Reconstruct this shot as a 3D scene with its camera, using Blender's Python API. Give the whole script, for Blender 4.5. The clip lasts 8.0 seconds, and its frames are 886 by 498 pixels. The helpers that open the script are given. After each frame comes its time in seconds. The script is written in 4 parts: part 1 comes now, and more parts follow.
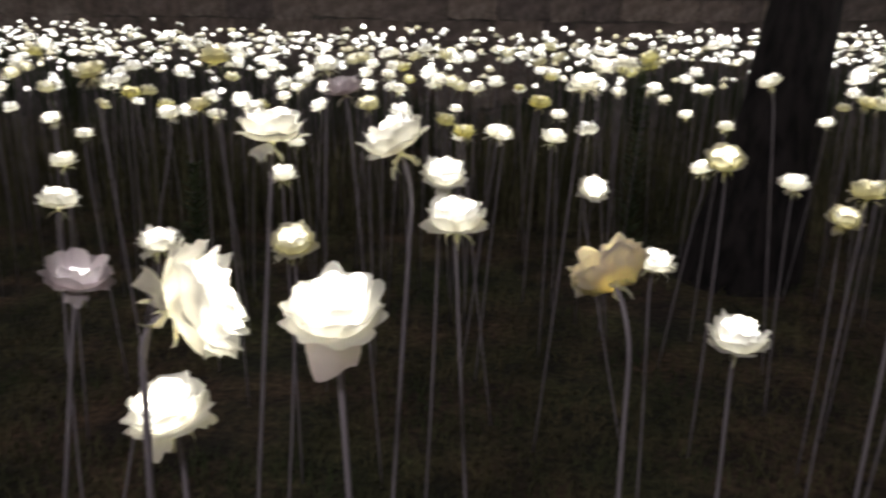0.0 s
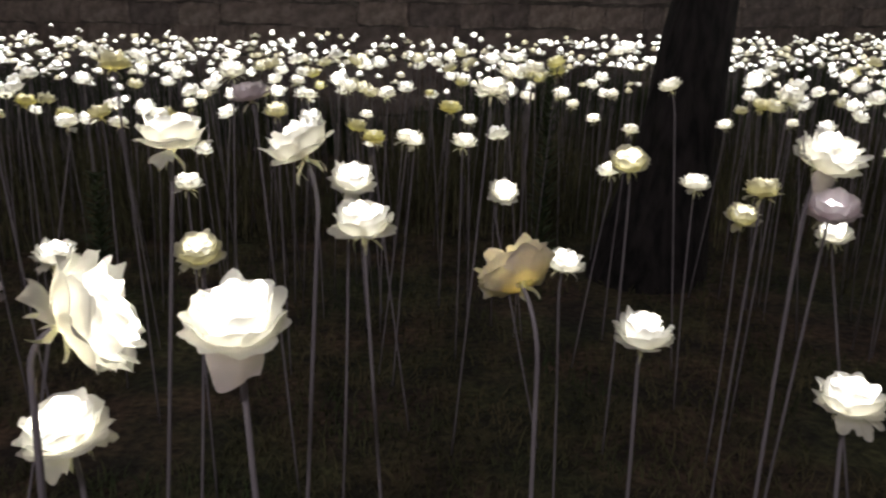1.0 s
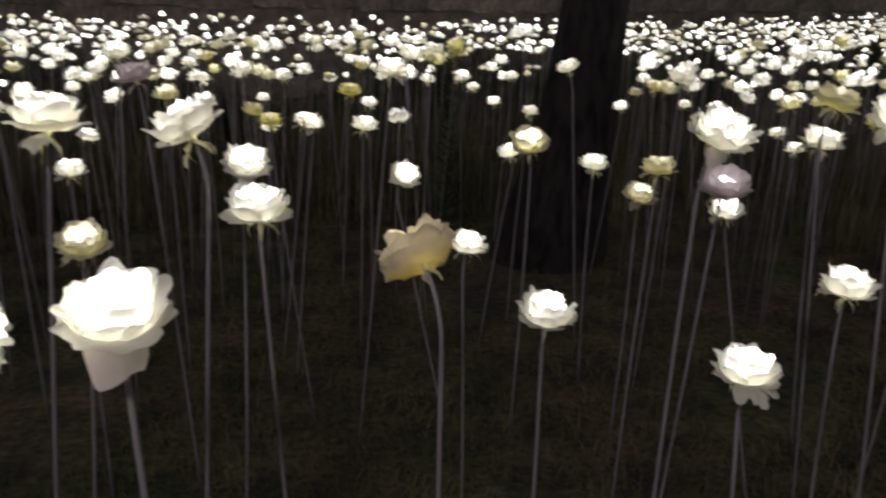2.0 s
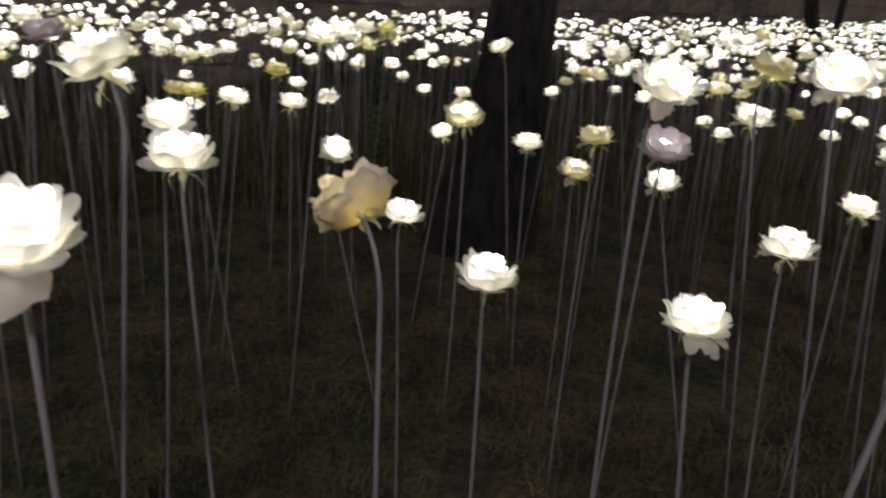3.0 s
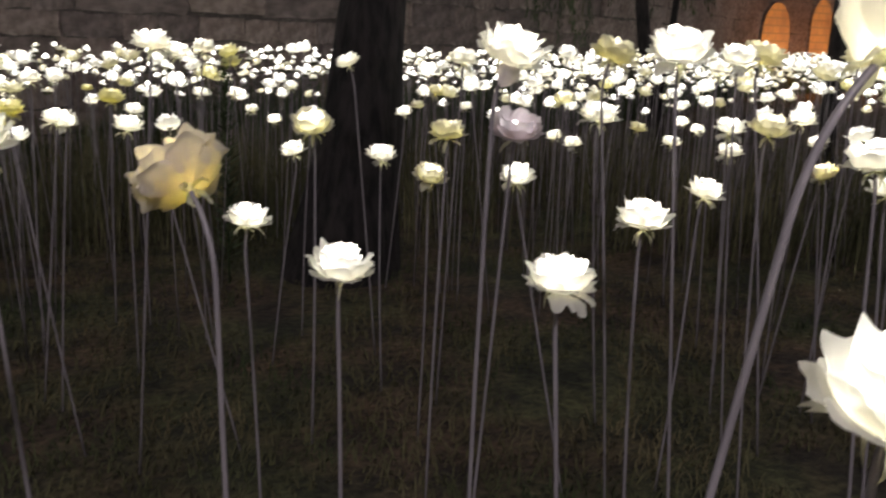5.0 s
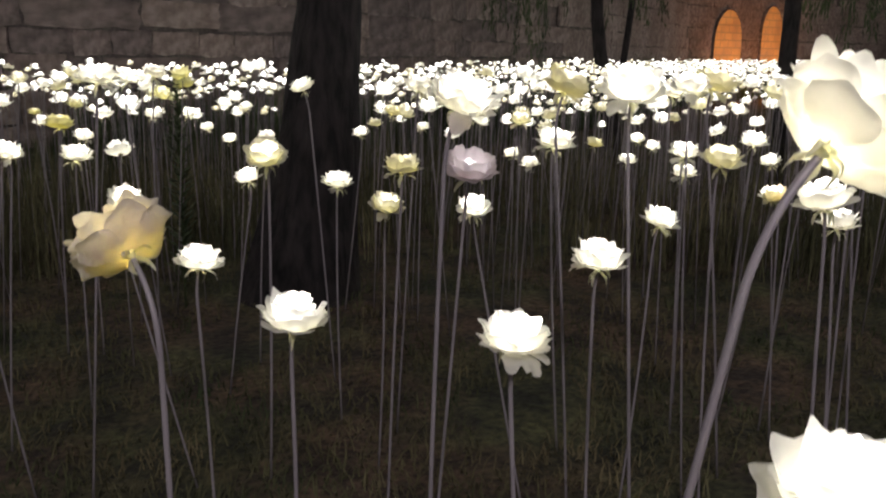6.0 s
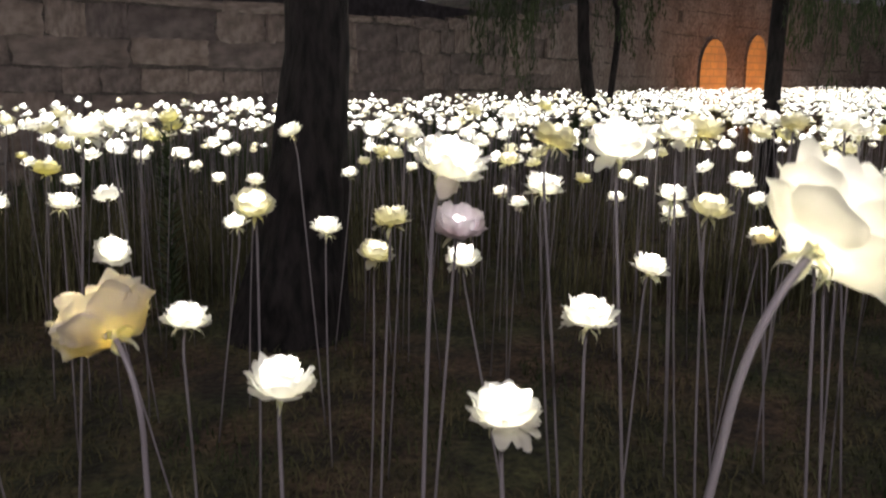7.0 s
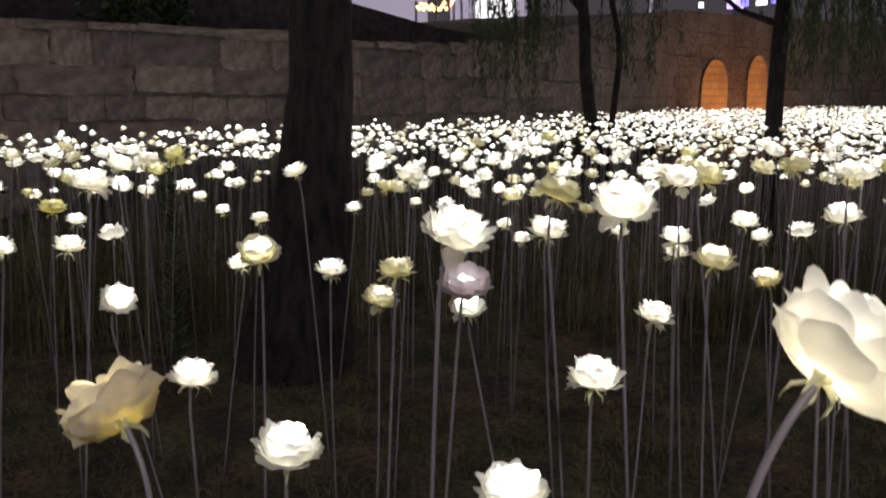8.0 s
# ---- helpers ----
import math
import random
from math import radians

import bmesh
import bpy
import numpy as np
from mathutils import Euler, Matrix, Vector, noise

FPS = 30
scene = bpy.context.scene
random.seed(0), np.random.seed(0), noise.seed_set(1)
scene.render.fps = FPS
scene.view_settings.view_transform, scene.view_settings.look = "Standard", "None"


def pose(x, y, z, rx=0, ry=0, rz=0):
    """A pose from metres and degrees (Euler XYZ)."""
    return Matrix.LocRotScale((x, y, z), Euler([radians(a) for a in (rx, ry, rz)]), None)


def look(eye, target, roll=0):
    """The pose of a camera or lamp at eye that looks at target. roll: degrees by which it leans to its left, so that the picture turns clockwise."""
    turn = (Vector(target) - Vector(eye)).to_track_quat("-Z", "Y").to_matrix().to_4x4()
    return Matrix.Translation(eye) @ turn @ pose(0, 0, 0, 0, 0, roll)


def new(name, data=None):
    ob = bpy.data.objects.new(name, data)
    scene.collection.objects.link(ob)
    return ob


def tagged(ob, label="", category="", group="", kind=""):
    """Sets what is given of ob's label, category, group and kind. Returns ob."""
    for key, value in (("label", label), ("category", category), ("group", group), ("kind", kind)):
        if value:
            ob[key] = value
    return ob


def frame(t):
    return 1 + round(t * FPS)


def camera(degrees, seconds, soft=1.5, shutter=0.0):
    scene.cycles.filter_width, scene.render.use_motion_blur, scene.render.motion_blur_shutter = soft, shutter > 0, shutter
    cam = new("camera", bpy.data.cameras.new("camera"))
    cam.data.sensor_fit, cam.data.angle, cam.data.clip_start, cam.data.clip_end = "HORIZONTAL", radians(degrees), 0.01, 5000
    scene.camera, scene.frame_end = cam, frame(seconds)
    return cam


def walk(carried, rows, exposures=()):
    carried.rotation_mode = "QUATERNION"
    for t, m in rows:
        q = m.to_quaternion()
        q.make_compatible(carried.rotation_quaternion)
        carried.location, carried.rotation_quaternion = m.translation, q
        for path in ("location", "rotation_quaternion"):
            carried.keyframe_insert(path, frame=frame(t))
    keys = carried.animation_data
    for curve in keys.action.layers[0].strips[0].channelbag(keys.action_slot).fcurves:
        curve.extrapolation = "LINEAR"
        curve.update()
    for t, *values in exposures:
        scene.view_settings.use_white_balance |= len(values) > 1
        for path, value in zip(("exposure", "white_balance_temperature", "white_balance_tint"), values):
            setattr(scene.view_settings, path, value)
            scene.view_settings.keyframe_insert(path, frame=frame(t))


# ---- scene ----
cam = camera(55.9, 8.0, soft=2.1, shutter=0.9)
PATH = [
    (0, (0.075, 0.017, 1.125), (-0.059, 1.927, 0.549), 0.3),
    (0.5, (0.08, 0.023, 1.126), (0.079, 1.939, 0.555), 0.8),
    (1, (0.087, 0.019, 1.122), (0.149, 1.938, 0.561), 0.5),
    (2.5, (0.095, 0.062, 1.088), (0.483, 1.93, 0.488), 1.9),
    (3, (0.089, 0.079, 1.039), (0.547, 1.937, 0.456), 2.5),
    (3.5, (0.091, 0.095, 1.0), (0.673, 1.933, 0.469), 1.7),
    (4, (0.088, 0.108, 0.963), (0.728, 1.942, 0.484), 1.3),
    (4.5, (0.104, 0.115, 0.936), (0.807, 1.926, 0.459), 1.2),
    (6, (0.142, 0.141, 0.995), (0.992, 1.892, 0.537), 0.6),
    (6.5, (0.145, 0.15, 1.013), (1.008, 1.901, 0.58), 0.4),
    (7, (0.152, 0.155, 1.036), (1.028, 1.91, 0.643), 0.1),
    (7.5, (0.152, 0.161, 1.068), (1.032, 1.92, 0.704), -0.1),
    (8, (0.15, 0.162, 1.099), (1.024, 1.926, 0.747), -0.1),
]
walk(cam, [(t, look(eye, target, roll)) for t, eye, target, roll in PATH],
     exposures=((0, 0.2), (1.2, 0.04), (2.5, -0.04), (3.5, 0.72), (4.5, 0.70), (6.5, 0.84), (7.2, 0.8), (8.0, 0.4)))

# ---- light: a dim city night, the roses themselves, and an added fill lamp ----
world = bpy.data.worlds.new("night")
world.use_nodes = True
scene.world = world
wn, wl = world.node_tree.nodes, world.node_tree.links
wback = wn["Background"]
wcoord, wsep, wramp = wn.new("ShaderNodeTexCoord"), wn.new("ShaderNodeSeparateXYZ"), wn.new("ShaderNodeValToRGB")
wl.new(wcoord.outputs["Generated"], wsep.inputs[0])
wl.new(wsep.outputs["Z"], wramp.inputs[0])
wl.new(wramp.outputs[0], wback.inputs[0])
wramp.color_ramp.elements[0].position, wramp.color_ramp.elements[0].color = 0.0, (0.030, 0.026, 0.031, 1)
wramp.color_ramp.elements[1].position, wramp.color_ramp.elements[1].color = 0.6, (0.10, 0.09, 0.09, 1)
wback.inputs[1].default_value = 1.0
ROSE_GLOW = 4.2
# unseen fill lamp added behind the viewer, to brighten near stems and lawn
near_fill = bpy.data.lights.new("near_fill", "AREA")
near_fill.shape, near_fill.size, near_fill.energy, near_fill.color = "DISK", 0.5, 29.0, (1.0, 0.91, 0.95)
new("near_fill", near_fill).matrix_world = look((-0.5, -1.7, 2.7), (0.5, 1.4, 0.0))


# ---- materials ----
def material(name):
    m = bpy.data.materials.new(name)
    m.use_nodes = True
    return m, m.node_tree.nodes, m.node_tree.links, m.node_tree.nodes["Principled BSDF"]


def noise_mix(nodes, links, scale, dark, light, detail=6.0, low=0.35, high=0.65, space="Object"):
    coord, tex, ramp = nodes.new("ShaderNodeTexCoord"), nodes.new("ShaderNodeTexNoise"), nodes.new("ShaderNodeValToRGB")
    links.new(coord.outputs[space], tex.inputs["Vector"])
    tex.inputs["Scale"].default_value, tex.inputs["Detail"].default_value = scale, detail
    links.new(tex.outputs["Fac"], ramp.inputs[0])
    ramp.color_ramp.elements[0].position, ramp.color_ramp.elements[0].color = low, (*dark, 1)
    ramp.color_ramp.elements[1].position, ramp.color_ramp.elements[1].color = high, (*light, 1)
    return tex, ramp


def bumped(nodes, links, tex, bsdf, strength, distance):
    bump = nodes.new("ShaderNodeBump")
    bump.inputs["Strength"].default_value, bump.inputs["Distance"].default_value = strength, distance
    links.new(tex.outputs["Fac"], bump.inputs["Height"])
    links.new(bump.outputs[0], bsdf.inputs["Normal"])


def multiply(nodes, links, a, b, factor=1.0):
    mix = nodes.new("ShaderNodeMix")
    mix.data_type, mix.blend_type = "RGBA", "MULTIPLY"
    mix.inputs["Factor"].default_value = factor
    links.new(a, mix.inputs["A"])
    links.new(b, mix.inputs["B"])
    return mix.outputs["Result"]


def rough_surface(name, dark, light, scale, rough=0.85, bump=0.4, depth=0.01, fine=None, low=0.35, high=0.65, by_piece=0.0):
    m, n, l, b = material(name)
    tex, ramp = noise_mix(n, l, scale, dark, light, low=low, high=high)
    tex2, ramp2 = noise_mix(n, l, fine or scale * 9, (0.62, 0.62, 0.62), (1.15, 1.15, 1.15), detail=4)
    colour = multiply(n, l, ramp.outputs[0], ramp2.outputs[0])
    if by_piece:
        info, tint = n.new("ShaderNodeObjectInfo"), n.new("ShaderNodeValToRGB")
        l.new(info.outputs["Random"], tint.inputs[0])
        tint.color_ramp.elements[0].color = (1 - by_piece, 1 - by_piece, 1 - by_piece * 0.9, 1)
        tint.color_ramp.elements[1].color = (1.0 + by_piece * 0.5, 1.0 + by_piece * 0.45, 1.0 + by_piece * 0.35, 1)
        colour = multiply(n, l, colour, tint.outputs[0])
    l.new(colour, b.inputs["Base Color"])
    b.inputs["Roughness"].default_value = rough
    bumped(n, l, tex2, b, bump, depth)
    return m


def petal_material(name, colour, through_colour, share=0.62):
    """Thin cloth petals: part of the light goes through them."""
    m, n, l, b = material(name)
    tex, ramp = noise_mix(n, l, 3.0, [c * 0.86 for c in colour], colour, detail=3)
    l.new(ramp.outputs[0], b.inputs["Base Color"])
    b.inputs["Roughness"].default_value = 0.7
    thin, mix = n.new("ShaderNodeBsdfTranslucent"), n.new("ShaderNodeMixShader")
    thin.inputs[0].default_value = (*through_colour, 1)
    mix.inputs[0].default_value = share
    l.new(b.outputs[0], mix.inputs[1])
    l.new(thin.outputs[0], mix.inputs[2])
    l.new(mix.outputs[0], n["Material Output"].inputs[0])
    return m


def glow_cloth(name, colour, strength, spread=0.13):
    """The heart of a rose: its lamp's light is put into the cloth as emission, strongest at the lamp; each one a little
    brighter or dimmer.
    """
    m, n, l, b = material(name)
    b.inputs["Base Color"].default_value = (0.85, 0.82, 0.75, 1)
    b.inputs["Emission Color"].default_value = (*colour, 1)
    coord, size, fall = n.new("ShaderNodeTexCoord"), n.new("ShaderNodeVectorMath"), n.new("ShaderNodeMapRange")
    size.operation = "LENGTH"
    l.new(coord.outputs["Object"], size.inputs[0])
    l.new(size.outputs["Value"], fall.inputs["Value"])
    fall.inputs["From Min"].default_value, fall.inputs["From Max"].default_value = 0.25, 0.95
    fall.inputs["To Min"].default_value, fall.inputs["To Max"].default_value = strength, strength * spread
    info, vary, by = n.new("ShaderNodeObjectInfo"), n.new("ShaderNodeMapRange"), n.new("ShaderNodeMath")
    l.new(info.outputs["Random"], vary.inputs["Value"])
    vary.inputs["To Min"].default_value, vary.inputs["To Max"].default_value = 0.7, 1.3
    by.operation = "MULTIPLY"
    l.new(fall.outputs[0], by.inputs[0])
    l.new(vary.outputs[0], by.inputs[1])
    l.new(by.outputs[0], b.inputs["Emission Strength"])
    return m


def glow_material(name, colour, strength):
    m, n, l, b = material(name)
    b.inputs["Base Color"].default_value = (*colour, 1)
    b.inputs["Emission Color"].default_value, b.inputs["Emission Strength"].default_value = (*colour, 1), strength
    return m


HEART_GLOW = {"bright": glow_cloth("glow_bright_cloth", (1.0, 0.985, 0.93), ROSE_GLOW * 1.7),
       "white": glow_cloth("glow_white_cloth", (1.0, 0.985, 0.965), ROSE_GLOW * 1.15, 0.25),
       "cream": glow_cloth("glow_cream_cloth", (1.0, 0.95, 0.72), ROSE_GLOW * 0.55),
       "amber": glow_cloth("glow_amber_cloth", (1.0, 0.95, 0.58), ROSE_GLOW * 0.5),
       "dusky": glow_cloth("glow_dim_cloth", (1.0, 0.93, 0.64), ROSE_GLOW * 3.3),
       "pale": glow_cloth("glow_cool_cloth", (0.93, 0.92, 1.0), ROSE_GLOW * 0.65)}
PETAL = {"bright": petal_material("bright_petal", (0.88, 0.87, 0.84), (0.97, 0.955, 0.90), 0.72),
         "white": petal_material("white_petal", (0.86, 0.85, 0.82), (0.95, 0.935, 0.86)),
         "cream": petal_material("cream_petal", (0.85, 0.83, 0.75), (0.93, 0.905, 0.72)),
         "amber": petal_material("amber_petal", (0.84, 0.81, 0.64), (0.93, 0.90, 0.60)),
         "dusky": petal_material("dusky_petal", (0.82, 0.77, 0.75), (0.90, 0.85, 0.64), 0.46),
         "pale": petal_material("pale_petal", (0.82, 0.745, 0.76), (0.78, 0.72, 0.72))}
SEPAL = petal_material("sepal_cloth", (0.74, 0.73, 0.58), (0.82, 0.81, 0.56), 0.5)
# far hearts: the lamps' light is put into the cloth as emission
FIELD_GLOW, fn, fl, fb = material("far_glow_cloth")
fb.inputs["Base Color"].default_value = (0.85, 0.82, 0.75, 1)
fgeo, framp, fpow = fn.new("ShaderNodeNewGeometry"), fn.new("ShaderNodeValToRGB"), fn.new("ShaderNodeMapRange")
fl.new(fgeo.outputs["Random Per Island"], framp.inputs[0])
fl.new(fgeo.outputs["Random Per Island"], fpow.inputs["Value"])
framp.color_ramp.elements[0].color, framp.color_ramp.elements[1].color = (1.0, 0.88, 0.52, 1), (1.0, 0.985, 0.955, 1)
framp.color_ramp.elements[1].position = 0.5
fpow.inputs["To Min"].default_value, fpow.inputs["To Max"].default_value = ROSE_GLOW * 0.2, ROSE_GLOW * 0.95
fl.new(framp.outputs[0], fb.inputs["Emission Color"])
fl.new(fpow.outputs[0], fb.inputs["Emission Strength"])
STEM, tn, tl, tb = material("stem_plastic")
ttex, tramp = noise_mix(tn, tl, 9.0, (0.21, 0.19, 0.21), (0.29, 0.265, 0.285), detail=2)
tl.new(tramp.outputs[0], tb.inputs["Base Color"])
tb.inputs["Roughness"].default_value = 0.42
SOIL, sn, sl, sb = material("lawn_soil")
stex, sramp = noise_mix(sn, sl, 5.0, (0.027, 0.024, 0.0195), (0.108, 0.088, 0.060), detail=8, low=0.38, high=0.66)
stex2, sramp2 = noise_mix(sn, sl, 1.7, (0.78, 1.0, 0.62), (1.15, 0.95, 0.85), detail=4, low=0.42, high=0.58)
stex3, sramp3 = noise_mix(sn, sl, 38.0, (0.45, 0.45, 0.45), (1.5, 1.5, 1.5), detail=5)
sl.new(multiply(sn, sl, multiply(sn, sl, sramp.outputs[0], sramp2.outputs[0]), sramp3.outputs[0]), sb.inputs["Base Color"])
sb.inputs["Roughness"].default_value = 0.95
bumped(sn, sl, stex3, sb, 1.0, 0.02)
BLADE = rough_surface("dry_grass", (0.040, 0.060, 0.020), (0.15, 0.125, 0.065), 2.6, rough=0.9, bump=0.0, fine=11)
BARK, kn, kl, kb = material("tree_bark")
kcoord, kmap, ktex, kramp = kn.new("ShaderNodeTexCoord"), kn.new("ShaderNodeMapping"), kn.new("ShaderNodeTexNoise"), kn.new("ShaderNodeValToRGB")
kl.new(kcoord.outputs["Object"], kmap.inputs["Vector"])
kmap.inputs["Scale"].default_value = (24, 24, 7.0)
kl.new(kmap.outputs[0], ktex.inputs["Vector"])
ktex.inputs["Scale"].default_value, ktex.inputs["Detail"].default_value = 1.0, 7.0
kl.new(ktex.outputs["Fac"], kramp.inputs[0])
kramp.color_ramp.elements[0].position, kramp.color_ramp.elements[0].color = 0.36, (0.005, 0.0045, 0.005, 1)
kramp.color_ramp.elements[1].position, kramp.color_ramp.elements[1].color = 0.66, (0.036, 0.030, 0.030, 1)
kl.new(kramp.outputs[0], kb.inputs["Base Color"])
kb.inputs["Roughness"].default_value = 0.92
bumped(kn, kl, ktex, kb, 1.0, 0.03)
STONE = rough_surface("wall_stone", (0.228, 0.182, 0.164), (0.38, 0.32, 0.292), 1.6, rough=0.9, bump=0.25, depth=0.008, fine=14, by_piece=0.38)
JOINT = rough_surface("wall_joint", (0.10, 0.088, 0.08), (0.17, 0.15, 0.135), 5, rough=0.95)
# opaque calyx under further flowers, added to block their downward light
CALYX = rough_surface("calyx_light_stop", (0.10, 0.11, 0.06), (0.16, 0.17, 0.09), 6, rough=0.8, bump=0.0)
BANK = rough_surface("bank_render", (0.07, 0.065, 0.075), (0.11, 0.10, 0.11), 1.2, rough=0.95)
TALL = rough_surface("tall_grass", (0.085, 0.092, 0.042), (0.19, 0.175, 0.09), 2.0, rough=0.85, bump=0.0)
LEAF = rough_surface("leaves", (0.040, 0.066, 0.026), (0.095, 0.14, 0.05), 4, rough=0.7, bump=0.0)
# lilac paint that emits; on the buildings this replaces floodlight
LILAC = glow_material("lilac_glow_paint", (0.62, 0.56, 0.72), 0.32)
# niche stone: the orange light on it is put in as emission
NICHE, nn, nl, nb = material("orange_glow_stone")
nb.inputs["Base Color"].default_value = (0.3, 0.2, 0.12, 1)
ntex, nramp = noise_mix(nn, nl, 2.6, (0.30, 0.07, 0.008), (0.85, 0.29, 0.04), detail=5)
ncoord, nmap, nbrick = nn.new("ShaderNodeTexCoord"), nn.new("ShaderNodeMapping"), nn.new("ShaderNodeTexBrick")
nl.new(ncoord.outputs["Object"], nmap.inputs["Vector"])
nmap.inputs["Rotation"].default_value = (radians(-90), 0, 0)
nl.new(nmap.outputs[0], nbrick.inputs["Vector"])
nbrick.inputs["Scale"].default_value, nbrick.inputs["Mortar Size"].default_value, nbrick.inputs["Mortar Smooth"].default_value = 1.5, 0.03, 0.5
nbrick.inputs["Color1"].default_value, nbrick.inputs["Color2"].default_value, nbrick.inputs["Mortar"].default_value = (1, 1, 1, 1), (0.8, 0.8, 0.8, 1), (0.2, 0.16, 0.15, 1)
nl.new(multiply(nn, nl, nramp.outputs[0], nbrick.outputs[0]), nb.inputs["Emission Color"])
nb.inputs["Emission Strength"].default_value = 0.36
BULB = glow_material("orange_bulb", (1.0, 0.45, 0.15), 5.0)
WHITE_GLOW = glow_material("white_lamp_glow", (1.0, 0.97, 0.98), 1.6)
VIOLET = glow_material("violet_sign", (0.55, 0.42, 1.0), 1.5)
BLUE = glow_material("blue_sign", (0.25, 0.22, 1.0), 1.5)
FACADE = rough_surface("facade_paint", (0.45, 0.42, 0.50), (0.55, 0.52, 0.60), 0.4, rough=0.8)


# ---- building blocks ----
def mesh_object(name, bm, mat, parent=None, smooth=False):
    me = bpy.data.meshes.new(name)
    bm.to_mesh(me)
    bm.free()
    for m in mat if isinstance(mat, (list, tuple)) else [mat]:
        me.materials.append(m)
    if smooth:
        me.polygons.foreach_set("use_smooth", [True] * len(me.polygons))
    ob = new(name, me)
    if parent:
        ob.parent = parent
    return ob


def part(name, bm, mat, parent, label="", smooth=True):
    return tagged(mesh_object(name, bm, mat, parent, smooth), label)


def shared(name, me, parent, m):
    ob = new(name, me)
    ob.parent = parent
    ob.matrix_basis = m
    return ob


def keep_mesh(name, bm, mats, smooth=True):
    me = bpy.data.meshes.new(name)
    bm.to_mesh(me)
    bm.free()
    for m in mats:
        me.materials.append(m)
    if smooth:
        me.polygons.foreach_set("use_smooth", [True] * len(me.polygons))
    return me


def tube(bm, points, radii, sides=8, slot=0):
    rings = []
    for i, p in enumerate(points):
        ahead = (points[min(i + 1, len(points) - 1)] - points[max(i - 1, 0)]).normalized()
        side = ahead.cross(Vector((0.3, 1, 0.1))).normalized()
        up = side.cross(ahead)
        rings.append([bm.verts.new(p + radii[i] * (math.cos(a) * side + math.sin(a) * up)) for a in [2 * math.pi * k / sides for k in range(sides)]])
    for a, b in zip(rings, rings[1:]):
        for k in range(sides):
            bm.faces.new((a[k], a[(k + 1) % sides], b[(k + 1) % sides], b[k])).material_index = slot
    bm.faces.new(rings[-1]).material_index = slot
    bm.faces.new(rings[0][::-1]).material_index = slot


def petal_sheet(bm, turn, reach, rise, droop, width, rnd, cols=8, rows=7, cup=0.25, slot=0, start=0.08, point=0.0):
    """A narrow pointed leaf in units of the flower's radius, from the heart outwards."""
    grid, ph, k = [], rnd.uniform(0, 6), rnd.uniform(3, 6)
    for j in range(rows + 1):
        v = j / rows
        w = width * (0.28 + 0.72 * math.sin(math.pi * min(1.0, 0.62 * v) * 0.81) ** 0.8) * (1 - point * v)
        row = []
        for i in range(cols + 1):
            u = 2 * i / cols - 1
            vv = v * (1 - (0.26 + point * 0.4) * abs(u) ** (3.6 - 1.6 * point) * v)
            x = start + (reach - start) * vv ** 0.75 - cup * u * u * w * 0.9 * (1 - 0.3 * v)
            z = rise * vv ** 1.15 - droop * max(0, vv - 0.5) ** 2 * 4 * (1 - 0.3 * abs(u)) + 0.045 * v * v * math.sin(k * u + ph) + 0.06 * u * u * v
            row.append(bm.verts.new(Matrix.Rotation(turn, 3, "Z") @ Vector((x, u * w, z))))
        grid.append(row)
    for a, b in zip(grid, grid[1:]):
        for i in range(cols):
            bm.faces.new((a[i], a[i + 1], b[i + 1], b[i])).material_index = slot


def bowl_petal(bm, turn, reach, rise, span, rnd, cols=10, rows=7, full=0.55, curl=0.1, ruffle=1.0, round_off=0.15, slot=0, start=0.06, hang=0.0):
    """A broad petal wound round the flower's axis: it bellies out (full), closes or flares at its rounded, ruffled rim (curl);
    span: half the angle that it covers; hang: how far its outer part sags."""
    grid, ph, k, notch = [], rnd.uniform(0, 6), rnd.uniform(2.4, 4.2), rnd.uniform(-0.5, 0.5)
    skew, deep = rnd.uniform(-0.06, 0.06), rnd.uniform(0.01, 0.05)
    for j in range(rows + 1):
        v, row = j / rows, []
        for i in range(cols + 1):
            u = 2 * i / cols - 1
            wave = math.sin(k * u + ph) + 0.45 * math.sin(2.3 * k * u + 2 * ph)
            vv = v * (1 - round_off * abs(u) ** 3.2 + skew * u + 0.035 * ruffle * v * wave - deep * math.exp(-((u - notch) / 0.22) ** 2) * v)
            lip = max(0.0, vv - 0.68) / 0.32
            r = start + (reach - start) * math.sin(min(1.15, vv) * math.pi / 2) ** full + curl * lip ** 1.6 + 0.05 * ruffle * v ** 3 * math.sin(k * 1.3 * u + ph * 3)
            z = rise * vv ** (1.0 + 0.9 * (1 - full)) - 0.7 * abs(curl) * lip ** 2 - hang * vv * vv + 0.05 * ruffle * v * v * math.sin(k * 1.2 * u + ph * 2)
            r += 0.022 * ruffle * v * math.sin(7.5 * u + ph * 1.7 + 1.5 * v)
            a = turn + u * span * (0.82 + 0.18 * math.sin(math.pi * v)) * (1 - 0.12 * v ** 4)
            row.append(bm.verts.new((r * math.cos(a), r * math.sin(a), z)))
        grid.append(row)
    for a, b in zip(grid, grid[1:]):
        for i in range(cols):
            bm.faces.new((a[i], a[i + 1], b[i + 1], b[i])).material_index = slot


